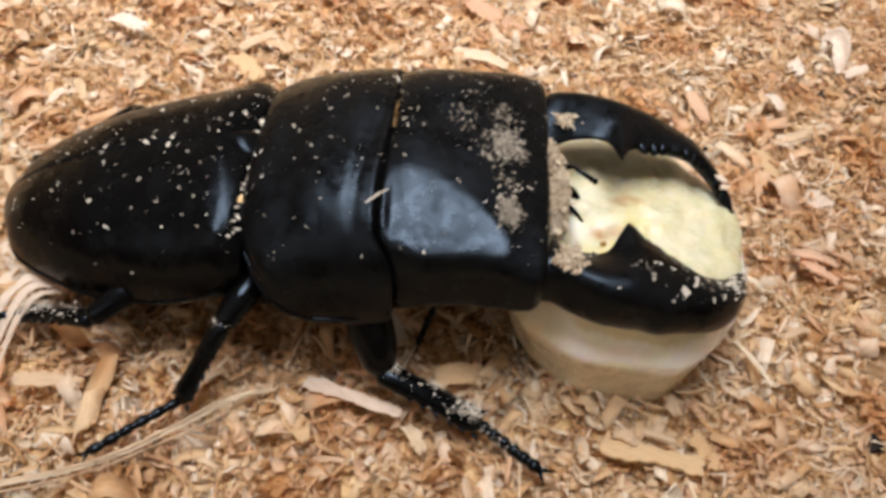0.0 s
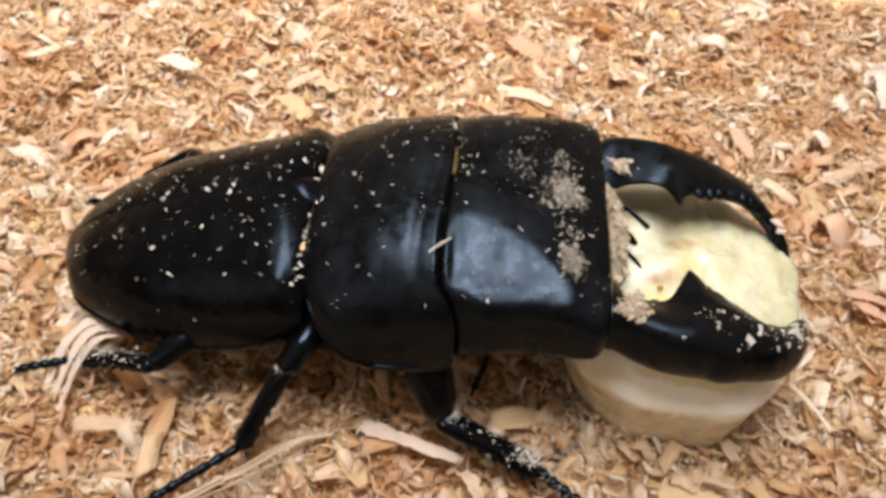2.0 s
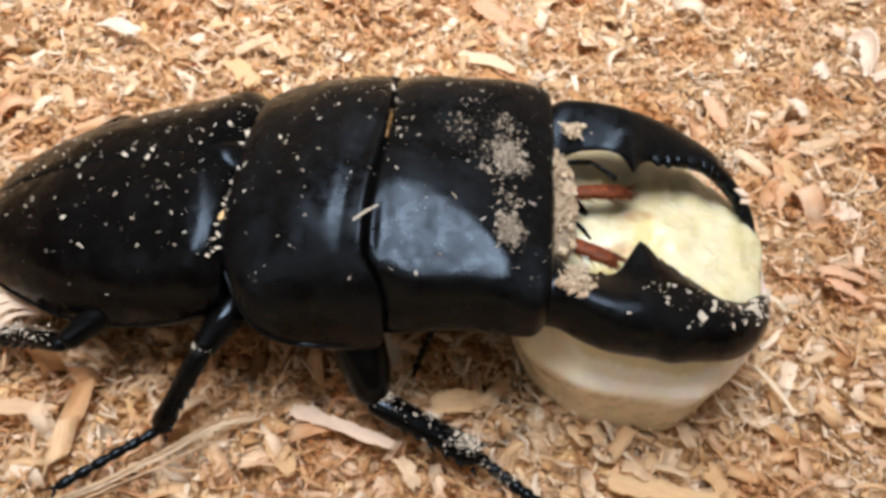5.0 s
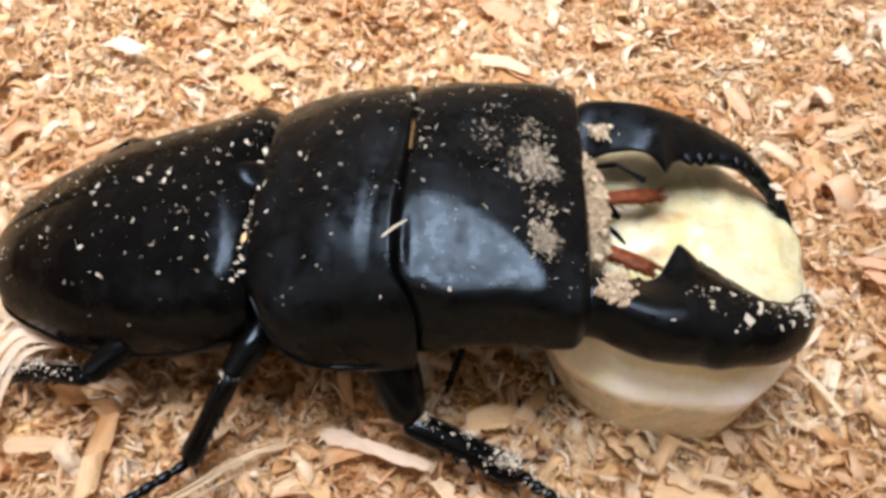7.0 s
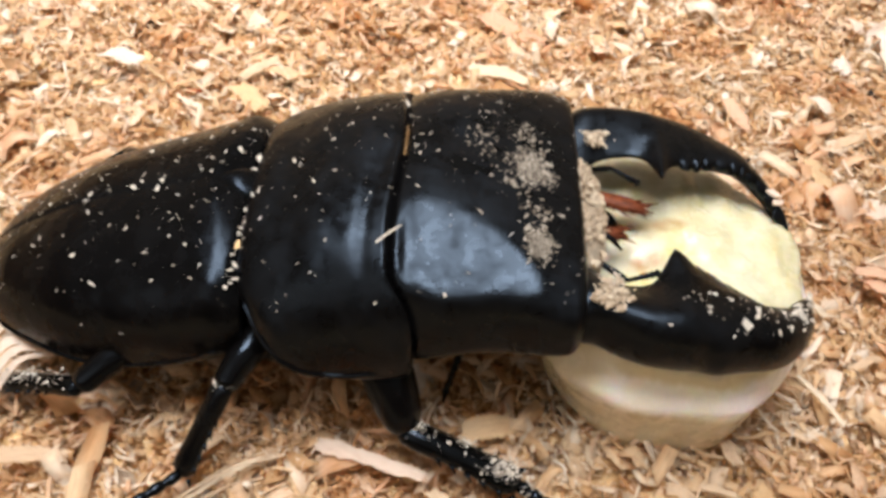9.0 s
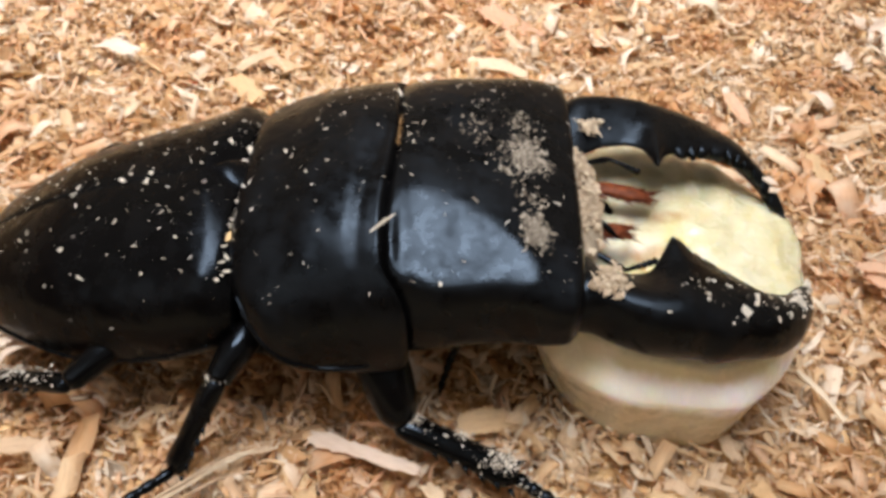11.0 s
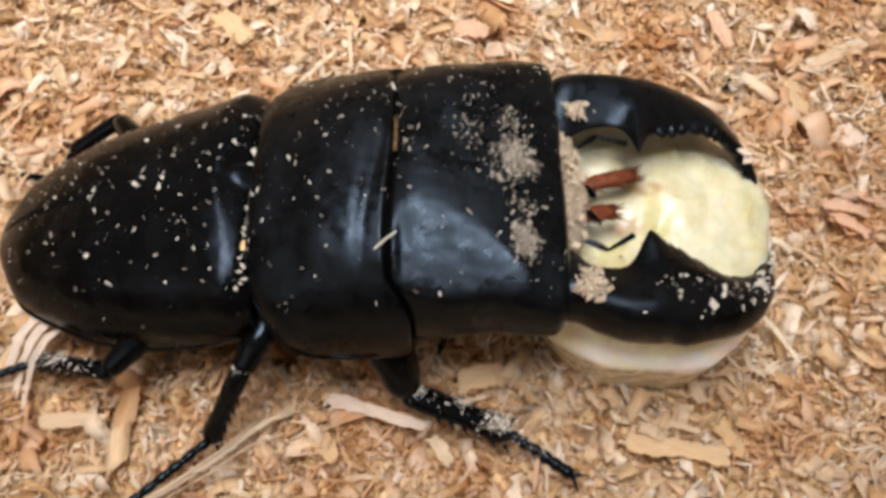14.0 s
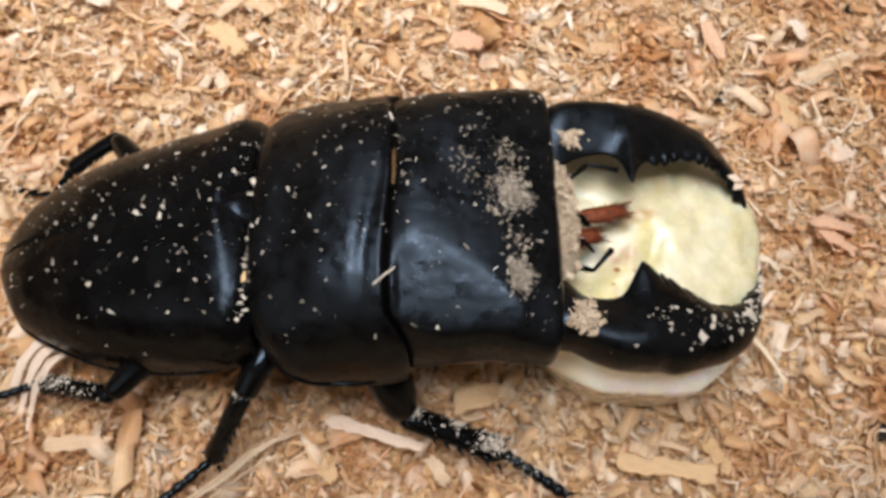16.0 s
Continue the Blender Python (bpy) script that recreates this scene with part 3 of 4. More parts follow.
# outer edge, inner edge (with the big tooth), along u and v; then heights of the top, the cutting edge and the underside
JAW_FAR = dict(
    tooth=(0.3876, 0.0617, 0.0705, 0.434),
    outer=[(-1.001, 1.356), (-0.837, 1.49), (-0.59, 1.523), (-0.3, 1.545), (-0.064, 1.551), (0.059, 1.561), (0.21, 1.604), (0.522, 1.562), (0.831, 1.488), (1.133, 1.369), (1.377, 1.176), (1.552, 0.943), (1.672, 0.699), (1.698, 0.48)],
    inner=[(-0.928, 0.563), (-0.776, 0.655), (-0.533, 0.785), (-0.28, 0.824), (-0.104, 0.802), (0.009, 0.786), (0.146, 0.792), (0.403, 0.801), (0.636, 0.848), (0.927, 0.881), (1.111, 0.863), (1.333, 0.772), (1.535, 0.616), (1.672, 0.454)],
    top=[(0, 2.291), (0.12, 2.415), (0.28, 2.354), (0.4, 2.277), (0.52, 2.14), (0.65, 1.936), (0.8, 1.633), (0.93, 1.4), (1.0, 1.26)],
    edge=[(0, 2.037), (0.2, 2.096), (0.33, 2.126), (0.46, 2.149), (0.6, 2.106), (0.7, 2.032), (0.82, 1.827), (0.93, 1.499), (1.0, 1.244)],
    low=[(0, 1.73), (0.2, 1.714), (0.5, 1.682), (0.66, 1.561), (0.82, 1.324), (0.94, 1.144), (1.0, 1.2)])
JAW_NEAR = dict(
    tooth=(0.3745, 0.0749, 0.1123, 0.309),
    outer=[(-1.028, -1.483), (-0.804, -1.494), (-0.552, -1.608), (-0.258, -1.704), (0.009, -1.72), (0.161, -1.707), (0.321, -1.722), (0.628, -1.636), (0.951, -1.526), (1.252, -1.306), (1.469, -0.978), (1.554, -0.666), (1.624, -0.413), (1.723, -0.291)],
    inner=[(-0.967, -0.633), (-0.82, -0.746), (-0.6, -0.95), (-0.292, -0.99), (-0.119, -0.941), (0.053, -0.889), (0.176, -0.819), (0.313, -0.792), (0.581, -0.875), (0.864, -0.962), (1.129, -0.904), (1.378, -0.693), (1.591, -0.448), (1.742, -0.174)],
    top=[(0, 2.363), (0.12, 2.411), (0.28, 2.386), (0.4, 2.32), (0.52, 2.198), (0.65, 2.006), (0.8, 1.725), (0.93, 1.418), (1.0, 1.21)],
    edge=[(0, 1.984), (0.2, 2.031), (0.33, 2.112), (0.46, 2.092), (0.6, 2.005), (0.7, 1.861), (0.82, 1.713), (0.93, 1.414), (1.0, 1.191)],
    low=[(0, 1.49), (0.2, 1.465), (0.5, 1.405), (0.66, 1.286), (0.82, 1.045), (0.94, 0.884), (1.0, 1.1)])


def jaw_point(jaw, f, k, s):
    """A point of a jaw: f along it, k from its outer to its inner edge, s from its underside (-1) to its top (1)."""
    n = len(jaw["outer"])
    o, e = (np.array([float(knots(list(zip(range(n), [p[a] for p in jaw[edge]])), f * (n - 1))) for a in range(2)]) for edge in ("outer", "inner"))
    away = (e - o) / np.linalg.norm(e - o)
    rise = max(0.0, (k - 0.5) / 0.5) ** 4
    at, before, after, long = jaw["tooth"]
    tooth = long * math.exp(-((abs(f - at) / (after if f > at else before)) ** 1.5))
    saw = 0.095 * abs(math.sin((f - 0.5) / 0.43 * math.pi * 10)) ** 0.8 * (0.75 + 0.25 * math.sin(37 * f)) * max(0.0, (k - 0.88) / 0.12) if 0.5 < f < 0.93 else 0.0
    p = o + (e - o) * k + away * (tooth * rise + saw)
    t, b, edge = (float(knots(jaw[key], f)) for key in ("top", "low", "edge"))
    mid = (t + b) / 2 + (edge - (t + b) / 2) * k ** 1.2 + 0.25 * tooth * k ** 5
    thin = float(knots([(0, 0.07), (0.28, 0.07), (0.6, 0.15), (0.85, 0.13), (1.0, 0.06)], f))
    mid -= (thin - 0.07) * k
    half = (t - b) / 2 * (1 - k) + thin * k + 0.1 * tooth * k ** 4
    return (p[0], p[1], mid + half * s + ROLL * p[1] * 0.5)


def build_jaw(jaw, parent, label):
    rows, cols = 300, 32
    verts = []
    for f in np.linspace(0, 1, rows):
        for a in np.linspace(0, 2 * math.pi, cols, endpoint=False):
            c = math.cos(a)
            verts.append(jaw_point(jaw, f, 0.5 - 0.5 * math.copysign(abs(c) ** 0.9, c), math.sin(a)))
    return part("mandible", verts, grid_faces(rows, cols), MATT, parent, label)


def build_leg(parent, hip, knee, ankle, toes, size, label="", thigh=0.17):
    hip, knee, ankle = (np.array(p, float) for p in (hip, knee, ankle))
    leg = part("leg", *tube([hip, (hip + knee) / 2 + (0, 0, 0.05), knee], [(0, thigh * 0.9), (0.45, thigh), (0.8, thigh * 0.85), (0.95, 0.115 * size), (1, 0.08 * size)], 16, 20), LEG, parent, label)
    way = (ankle - knee) / np.linalg.norm(ankle - knee)
    side = np.cross(way, (0, 0, 1.0))
    side /= np.linalg.norm(side)
    for k in np.linspace(0.3, 0.98, 6):
        for sgn in (1, -1):
            at = knee + (ankle - knee) * k + side * sgn * (0.07 + 0.03 * k) * size
            part("spine", *cone(at, at + (side * sgn * 0.8 + way * 0.9) * 0.07 * size, 0.024 * size), LEG, leg)
    shin = tube([knee - way * 0.06, (knee + ankle) / 2 + (0, 0, 0.03), ankle], [(0, 0.06 * size), (0.06, 0.1 * size), (0.2, 0.105 * size), (0.6, 0.095 * size), (0.9, 0.115 * size), (1, 0.07 * size)], 14, 24, 0.85)
    part("tibia", *shin, LEG, leg)
    line = np.array([ankle, *toes], float)
    d = np.concatenate([[0], np.cumsum(np.linalg.norm(np.diff(line, axis=0), axis=1))])
    at = np.linspace(0, d[-1], 7)
    spots = np.stack([np.interp(at, d, line[:, k]) for k in range(3)], 1)
    knobs = [(q / 36, (0.036 + 0.016 * abs(math.sin(q / 36 * math.pi * 6))) * size) for q in range(37)]
    beads = [tube(spots, knobs, 8, 37)]
    end, way = spots[-1], spots[-1] - spots[-2]
    way /= np.linalg.norm(way)
    side = np.cross(way, (0, 0, 1.0))
    for sgn in (1, -1):
        beads.append(cone(end, end + way * 0.12 * size + side * sgn * 0.09 * size - np.array((0, 0, 0.06)), 0.025 * size))
    part("tarsus", *joined(beads), LEG, leg)
    return leg


def build_antenna(parent, root, tip):
    """A thin elbowed feeler with a small club; its own origin is at its elbow, the club points along x."""
    pieces = []
    line = [np.array(p, float) for p in root]
    for a, b in zip(line[:-1], line[1:]):
        pieces.append(tube([a, (a + b) / 2, b], [(0, 0.026), (0.8, 0.036), (1, 0.024)], 8, 8))
    at = np.linspace(0, 1, 7)
    for k in range(6):
        a, b = (np.array((tip * q, -0.05 * math.sin(q * 3.1) * 0, 0.0)) for q in at[k:k + 2])
        pieces.append(tube([a, (a + b) / 2, b + (0.006, 0, 0)], [(0, 0.02), (0.6, 0.024 + 0.004 * k), (1, 0.022)], 8, 6))
    return part("antenna", *joined(pieces), LEG, parent, "thin black elbowed antenna")


def build_maxilla(parent, long, seed):
    """A reddish brush of bristles on a flat stem; its own origin is at its tip, the stem runs back along x."""
    rng = np.random.default_rng(seed)
    pieces = [tube([(-long, 0, 0.0), (-long * 0.5, 0.0, 0.04), (-0.08, 0, 0.01)], [(0, 0.07), (0.5, 0.09), (0.85, 0.1), (1, 0.05)], 12, 12, 0.55)]
    for k in range(240):
        f, q = rng.uniform(0.0, 0.93), rng.uniform(-1, 1)
        base = np.array((-long * (1 - f), q * 0.085, 0.05 * (1 - q * q)))
        reach = rng.uniform(0.08, 0.22)
        end = base + (reach, q * 0.05 + rng.normal(0, 0.02), rng.normal(-0.01, 0.03))
        pieces.append(cone(base, end, 0.012, 4))
    return part("maxilla", *joined(pieces), BRUSH, parent, "reddish-brown bristly mouth brush")


def crumbs(count, rng, spot, size, lift=0.0, thick=0.45, slim=(0.25, 0.9)):
    """Little flakes laid on a surface; spot() gives a place in beetle space."""
    verts, faces, grain = [], [], []
    for k in range(count):
        p = spot(rng)
        if p is None:
            continue
        s = size[0] * (size[1] / size[0]) ** (rng.random() ** 1.8)
        w = s * rng.uniform(*slim)
        h = min(s, w) * thick
        turn = Euler((rng.normal(0, 0.3), rng.normal(0, 0.3), rng.uniform(0, 6.3))).to_matrix()
        n = len(verts)
        for zz, q in ((-0.5, 1.0), (0.5, rng.uniform(0.55, 0.95))):
            for x, y in ((-0.5, -0.5), (0.5, -0.5), (0.5, 0.5), (-0.5, 0.5)):
                c = turn @ Vector((x * s * q * rng.uniform(0.75, 1.2), y * w * q * rng.uniform(0.75, 1.2), zz * h))
                verts.append((p[0] + c.x, p[1] + c.y, p[2] + lift + c.z + h * 0.2))
                grain.append((x * s + 3.3 * k, y * w, k * 0.7))
        faces += [tuple(n + i for i in f) for f in ((3, 2, 1, 0), (4, 5, 6, 7), (0, 1, 5, 4), (1, 2, 6, 5), (2, 3, 7, 6), (3, 0, 4, 7))]
    return verts, faces, grain


def body_top(u, v):
    """Height of the beetle's back at a place, or None off its edge."""
    shell = ELYTRA if u < -4.2 else PRONOTUM if u < -2.71 else HEAD if u < -0.93 else None
    if shell is None or abs(v) > 0.97 * float(knots(shell.width, u)):
        return None
    return float(shell.top(u, v))


def build_beetle():
    beetle = new("stag_beetle")
    tagged(beetle, "large black stag beetle dusted with sawdust, feeding on banana", "beetle")
    part("elytron", *ELYTRA.mesh(-7.37, -4.16, 64, 96, 1), SHELL, beetle, "smooth glossy black wing case")
    part("elytron", *ELYTRA.mesh(-7.37, -4.16, 64, 96, -1), SHELL, beetle, "smooth glossy black wing case")
    part("pronotum", *PRONOTUM.mesh(-4.24, -2.69, 64, 110), MATT, beetle, "broad black shield behind the head")
    part("head", *HEAD.mesh(-2.74, -0.9, 72, 128), MATT, beetle, "broad matt black head caked with sawdust")
    # raised rims along the lower edges
    for shell, u0, u1, r in ((ELYTRA, -7.2, -4.4, 0.028), (PRONOTUM, -4.12, -2.8, 0.03)):
        for sgn in (1, -1):
            us = np.linspace(u0, u1, 14)
            line = [(u, sgn * (float(knots(shell.width, u)) - 0.004), float(knots(shell.rim, u)) + ROLL * sgn * float(knots(shell.width, u))) for u in us]
            part("rim", *tube(line, [(0, r * 0.5), (0.2, r), (0.8, r), (1, r * 0.5)], 10, 40), SHELL, beetle)
    scut = Shell([(-4.6, 0.02), (-4.45, 0.16), (-4.25, 0.24), (-4.1, 0.22)], [(-4.6, 2.1), (-4.1, 2.05)], [(-4.6, 2.23), (-4.4, 2.26), (-4.1, 2.16)], [(-4.6, 2.0), (-4.1, 2.0)], [(-5, 2.2), (-4, 2.2)])
    part("scutellum", *scut.mesh(-4.6, -4.1, 16, 28), SHELL, beetle)
    belly = Shell([(-6.9, 0.4), (-6.2, 0.95), (-5, 1.15), (-3.5, 1.3), (-2.4, 1.2), (-1.6, 0.8)], [(-6.9, 0.85), (-5, 0.95), (-3, 1.2), (-1.6, 1.5)], [(-6.9, 0.95), (-5, 1.3), (-3, 1.6), (-1.6, 1.8)], [(-6.9, 0.6), (-5.5, 0.4), (-4, 0.45), (-2.5, 0.8), (-1.6, 1.2)], [(-7, 2.2), (-1, 2.2)])
    part("abdomen", *belly.mesh(-6.9, -1.6, 40, 48), SHELL, beetle)
    build_jaw(JAW_FAR, beetle, "curved black jaw with one large tooth")
    build_jaw(JAW_NEAR, beetle, "curved black jaw with one large tooth, specked with sawdust")
    lip = Shell([(-0.98, 0.84), (-0.85, 0.8), (-0.7, 0.66), (-0.6, 0.45)], [(-0.98, 2.0), (-0.6, 1.8)], [(-0.98, 2.28), (-0.85, 2.2), (-0.7, 2.06), (-0.6, 1.92)], [(-0.98, 1.6), (-0.6, 1.65)], [(-1, 3.0), (0, 3.0)])
    part("labrum", *lip.mesh(-0.98, -0.6, 20, 48), CRUST, beetle, "upper lip caked with sawdust")
    # hairs in the seam between head and pronotum
    rng = np.random.default_rng(3)
    hairs = []
    for k in range(70):
        v = rng.uniform(0.05, 0.5)
        z = float(PRONOTUM.top(-2.76, v)) - 0.05
        hairs.append(cone((-2.7, v, z), (-2.69 + rng.uniform(0.0, 0.06), v + rng.normal(0, 0.03), z + rng.uniform(0.0, 0.03)), 0.005, 4))
    part("seam_hair", *joined(hairs), HAIR, beetle, "fringe of golden hair")
    build_leg(beetle, (-2.95, -1.1, 1.35), (-2.52, -1.78, 0.52), (-1.36, -2.13, 0.2), [(-1.0, -2.35, 0.14), (-0.66, -2.58, 0.12)], 1.5, "bent black foreleg caked with sawdust", 0.27)
    build_leg(beetle, (-3.95, -1.15, 1.3), (-4.3, -1.75, 1.06), (-4.74, -2.22, 0.2), [(-5.1, -2.55, 0.2), (-5.55, -2.94, 0.15)], 1.15)
    build_leg(beetle, (-5.1, -0.95, 0.95), (-5.85, -1.62, 0.72), (-6.82, -1.33, 0.3), [(-7.2, -1.48, 0.3), (-7.5, -1.55, 0.25)], 1.1, "black hind leg half sunk in shavings")
    build_leg(beetle, (-5.6, 0.9, 1.0), (-6.32, 1.82, 0.86), (-7.0, 1.6, 0.45), [(-7.3, 1.4, 0.12), (-7.8, 1.5, 0.06)], 1.1)
    build_leg(beetle, (-4.0, 1.0, 1.2), (-4.2, 1.5, 1.0), (-4.4, 1.5, 0.2), [(-4.6, 1.6, 0.1), (-4.8, 1.7, 0.05)], 0.85)
    build_leg(beetle, (-2.6, 0.9, 1.3), (-2.1, 0.5, 0.75), (-1.98, -0.9, 0.8), [(-2.08, -0.98, 0.4), (-2.14, -1.04, 0.1)], 0.85)
    # loose crumbs and caked patches
    rng = np.random.default_rng(11)

    def anywhere(r):
        u, v = r.uniform(-7.2, -0.95), r.uniform(-1.5, 1.5)
        z = body_top(u, v)
        near = 1.0 if v > -0.6 else 0.45
        return None if z is None or r.random() > near else (u, v, z)

    part("sawdust_speck", *(lambda c: (c[0], c[1], SPECK, beetle, "scattered pale specks of sawdust", False, c[2]))(crumbs(1000, rng, anywhere, (0.012, 0.085), 0.0, 0.12, (0.1, 0.3))))
    # larger crumbs, one by one: place and length
    for u, v, long, thin, mat in (
            (-5.48, 0.65, 0.1, 0.8, SPECK), (-5.48, 0.02, 0.15, 0.5, SPECK), (-5.42, 0.1, 0.12, 0.5, SPECK), (-5.2, -0.06, 0.13, 0.6, SPECK), (-5.18, 0.04, 0.1, 0.7, SPECK), (-5.96, -0.7, 0.1, 0.9, SPECK), (-5.68, -1.0, 0.14, 0.35, SPECK),
            (-5.41, 1.02, 0.08, 0.7, SPECK), (-4.43, 0.4, 0.11, 0.8, SPECK), (-5.11, 0.42, 0.2, 0.12, SPECK), (-5.09, 0.32, 0.12, 0.2, SPECK), (-4.81, 0.67, 0.07, 0.4, SPECK), (-5.99, 0.06, 0.1, 0.6, SPECK), (-6.04, -0.01, 0.08, 0.5, SPECK), (-6.5, 0.11, 0.07, 0.6, SPECK),
            (-4.72, -0.83, 0.07, 0.8, SPECK), (-5.13, -0.83, 0.12, 0.3, SPECK), (-5.03, -1.08, 0.09, 0.5, SPECK), (-6.44, -0.36, 0.07, 0.6, SPECK), (-4.64, 0.03, 0.05, 0.9, SPECK), (-4.19, 0.25, 0.16, 0.6, SPECK), (-4.2, 0.12, 0.18, 0.35, SPECK),
            (-3.79, 0.06, 0.13, 0.35, SPECK), (-3.34, -0.2, 0.09, 0.8, SPECK), (-3.4, 0.27, 0.13, 0.25, SPECK), (-3.52, 0.46, 0.06, 0.8, SPECK), (-3.54, -0.3, 0.09, 0.4, SPECK), (-3.4, -0.69, 0.06, 0.8, SPECK), (-3.7, -0.44, 0.05, 0.8, SPECK), (-2.9, 0.28, 0.06, 0.7, SPECK),
            (-3.25, 0.48, 0.06, 0.6, SPECK), (-3.04, 0.55, 0.05, 0.6, SPECK), (-2.73, 0.97, 0.13, 0.6, SPECK), (-2.22, -1.43, 0.07, 0.8, SPECK), (-2.47, 1.15, 0.07, 0.5, SPECK),
            (-4.24, -0.78, 0.22, 0.5, HUSK), (-4.24, -0.98, 0.2, 0.3, SPECK), (-4.27, -1.06, 0.17, 0.4, SPECK), (-4.23, -1.12, 0.2, 0.25, SPECK), (-4.28, -1.2, 0.13, 0.5, SPECK), (-4.25, -1.16, 0.1, 0.5, SPECK)):
        z = body_top(u, v)
        c = crumbs(1, rng, lambda r: (u, v, z), (long * 0.66, long * 0.67), 0.0, 0.14, (thin * 0.8, thin * 0.85))
        part("sawdust_crumb", c[0], c[1], mat, beetle, "", False, c[2])
    part("wood_sliver", [(-2.87, -1.08, 2.52), (-2.65, -0.93, 2.61), (-2.645, -0.94, 2.6), (-2.86, -1.095, 2.51), (-2.76, -1.0, 2.585)], [(0, 4, 1), (1, 4, 2), (2, 4, 3), (3, 4, 0), (0, 1, 2, 3)], SPECK, beetle, "pale sliver stuck in the seam", False)
    for f, k, long, thin in ((0.535, 0.25, 0.15, 0.8), (0.6, 0.5, 0.12, 0.5), (0.58, 0.38, 0.1, 0.7), (0.66, 0.25, 0.1, 0.4), (0.73, 0.42, 0.16, 0.7), (0.79, 0.8, 0.12, 0.6), (0.72, 0.55, 0.12, 0.5), (0.25, 0.18, 0.1, 0.3)):
        p = jaw_point(JAW_NEAR, f, k, math.sqrt(1 - (2 * k - 1) ** 2))
        c = crumbs(1, rng, lambda r: p, (long * 0.8, long * 0.81), 0.0, 0.3, (thin, thin * 1.05))
        part("sawdust_crumb", c[0], c[1], SPECK, beetle, "", False, c[2])
    for f, k, turn in ((0.86, 0.86, 0.5), (0.885, 0.92, -0.4)):
        p = np.array(jaw_point(JAW_FAR, f, k, math.sqrt(1 - (2 * k - 1) ** 2)))
        d, e = np.array((math.cos(turn), -math.sin(turn), -0.2)), np.array((math.sin(turn), math.cos(turn), 0.0))
        v = [p - 0.09 * d - 0.03 * e, p + 0.02 * d - 0.05 * e, p + 0.1 * d, p - 0.02 * d + 0.05 * e]
        v = [q + (0, 0, 0.03) for q in v] + [q + (0, 0, 0.055) for q in v]
        part("sawdust_chip", v, [(3, 2, 1, 0), (4, 5, 6, 7), (0, 1, 5, 4), (1, 2, 6, 5), (2, 3, 7, 6), (3, 0, 4, 7)], WHITE, beetle, "white chip stuck near the jaw tip", False, v)
    heaps = ((-1.4, -0.02, 0.2, 0.24, 900), (-1.5, 0.48, 0.16, 0.16, 90), (-1.37, -0.94, 0.1, 0.11, 620), (-1.4, -0.55, 0.14, 0.12, 60), (-1.85, 0.25, 0.2, 0.3, 60))
    pieces = [[], [], []]
    for u, v, su, sv, n in heaps:
        cores = [(u + rng.normal(0, su * 0.42), v + rng.normal(0, sv * 0.42), rng.uniform(0.04, 0.04 + 0.28 * min(su, sv))) for q in range(9)]

        def spot(r, cores=cores):
            cu, cv, wide = cores[r.integers(len(cores))]
            a, b = cu + r.normal(0, wide), cv + r.normal(0, wide * 1.2)
            z = body_top(a, b)
            return None if z is None else (a, b, z + abs(r.normal(0, 0.005)))
        c = crumbs(int(n * 1.3), rng, spot, (0.01, 0.08), 0.0, 0.1, (0.15, 0.6))
        k = len(pieces[0])
        pieces[0] += c[0]
        pieces[1] += [tuple(i + k for i in f) for f in c[1]]
        pieces[2] += c[2]
    part("sawdust_patch", pieces[0], pieces[1], PASTE, beetle, "caked beige patches of damp sawdust", False, pieces[2])

    def on_lip(r):
        u, v = r.uniform(-0.97, -0.62), r.normal(0.1, 0.42)
        return None if abs(v) > 0.8 else (u, v, float(lip.top(u, v)) + abs(r.normal(0, 0.03)) * (1 + math.sin(9 * v) * math.cos(7 * u)))

    c = crumbs(650, rng, on_lip, (0.02, 0.11), 0.0, 0.4, (0.2, 0.8))
    part("sawdust_crust", c[0], c[1], CRUST, beetle, "beige sawdust crusted over the lip", False, c[2])

    def blob(u, v, z, su, sv, sz):
        return lambda r: (u + r.normal(0, su), v + r.normal(0, sv), z + abs(r.normal(0, sz)))

    def along(a, b, loose):
        a, b = np.array(a), np.array(b)
        return lambda r: tuple(a + (b - a) * r.random() + r.normal(0, loose, 3) * (1, 1, 0.3))

    c = [crumbs(170, rng, blob(-0.68, 0.97, 2.25, 0.06, 0.08, 0.012), (0.02, 0.1), 0.0, 0.3, (0.3, 0.8)), crumbs(320, rng, blob(-0.71, -1.3, 2.25, 0.06, 0.08, 0.02), (0.02, 0.09), 0.0, 0.3, (0.3, 0.8))]
    a = joined([(q[0], q[1]) for q in c])
    part("sawdust_clot", *a, CRUST, beetle, "clots of sawdust at the roots of the jaws", False, c[0][2] + c[1][2])
    c = crumbs(120, rng, blob(-4.22, -0.25, 2.1, 0.025, 0.5, 0.02), (0.012, 0.06), 0.0, 0.2, (0.15, 0.5))
    part("sawdust_rim", c[0], c[1], SPECK, beetle, "crumbs lodged behind the shield", False, c[2])

    def on_near_jaw(r):
        f = 0.3 + 0.65 * r.random() ** 0.6
        k = r.uniform(0.15, 0.7)
        return jaw_point(JAW_NEAR, f, k, math.sqrt(1 - (2 * k - 1) ** 2))

    c = crumbs(230, rng, on_near_jaw, (0.012, 0.07), 0.0, 0.15, (0.25, 0.8))
    part("sawdust_fleck", c[0], c[1], SPECK, beetle, "pale flecks of sawdust on the jaw", False, c[2])
    c = []
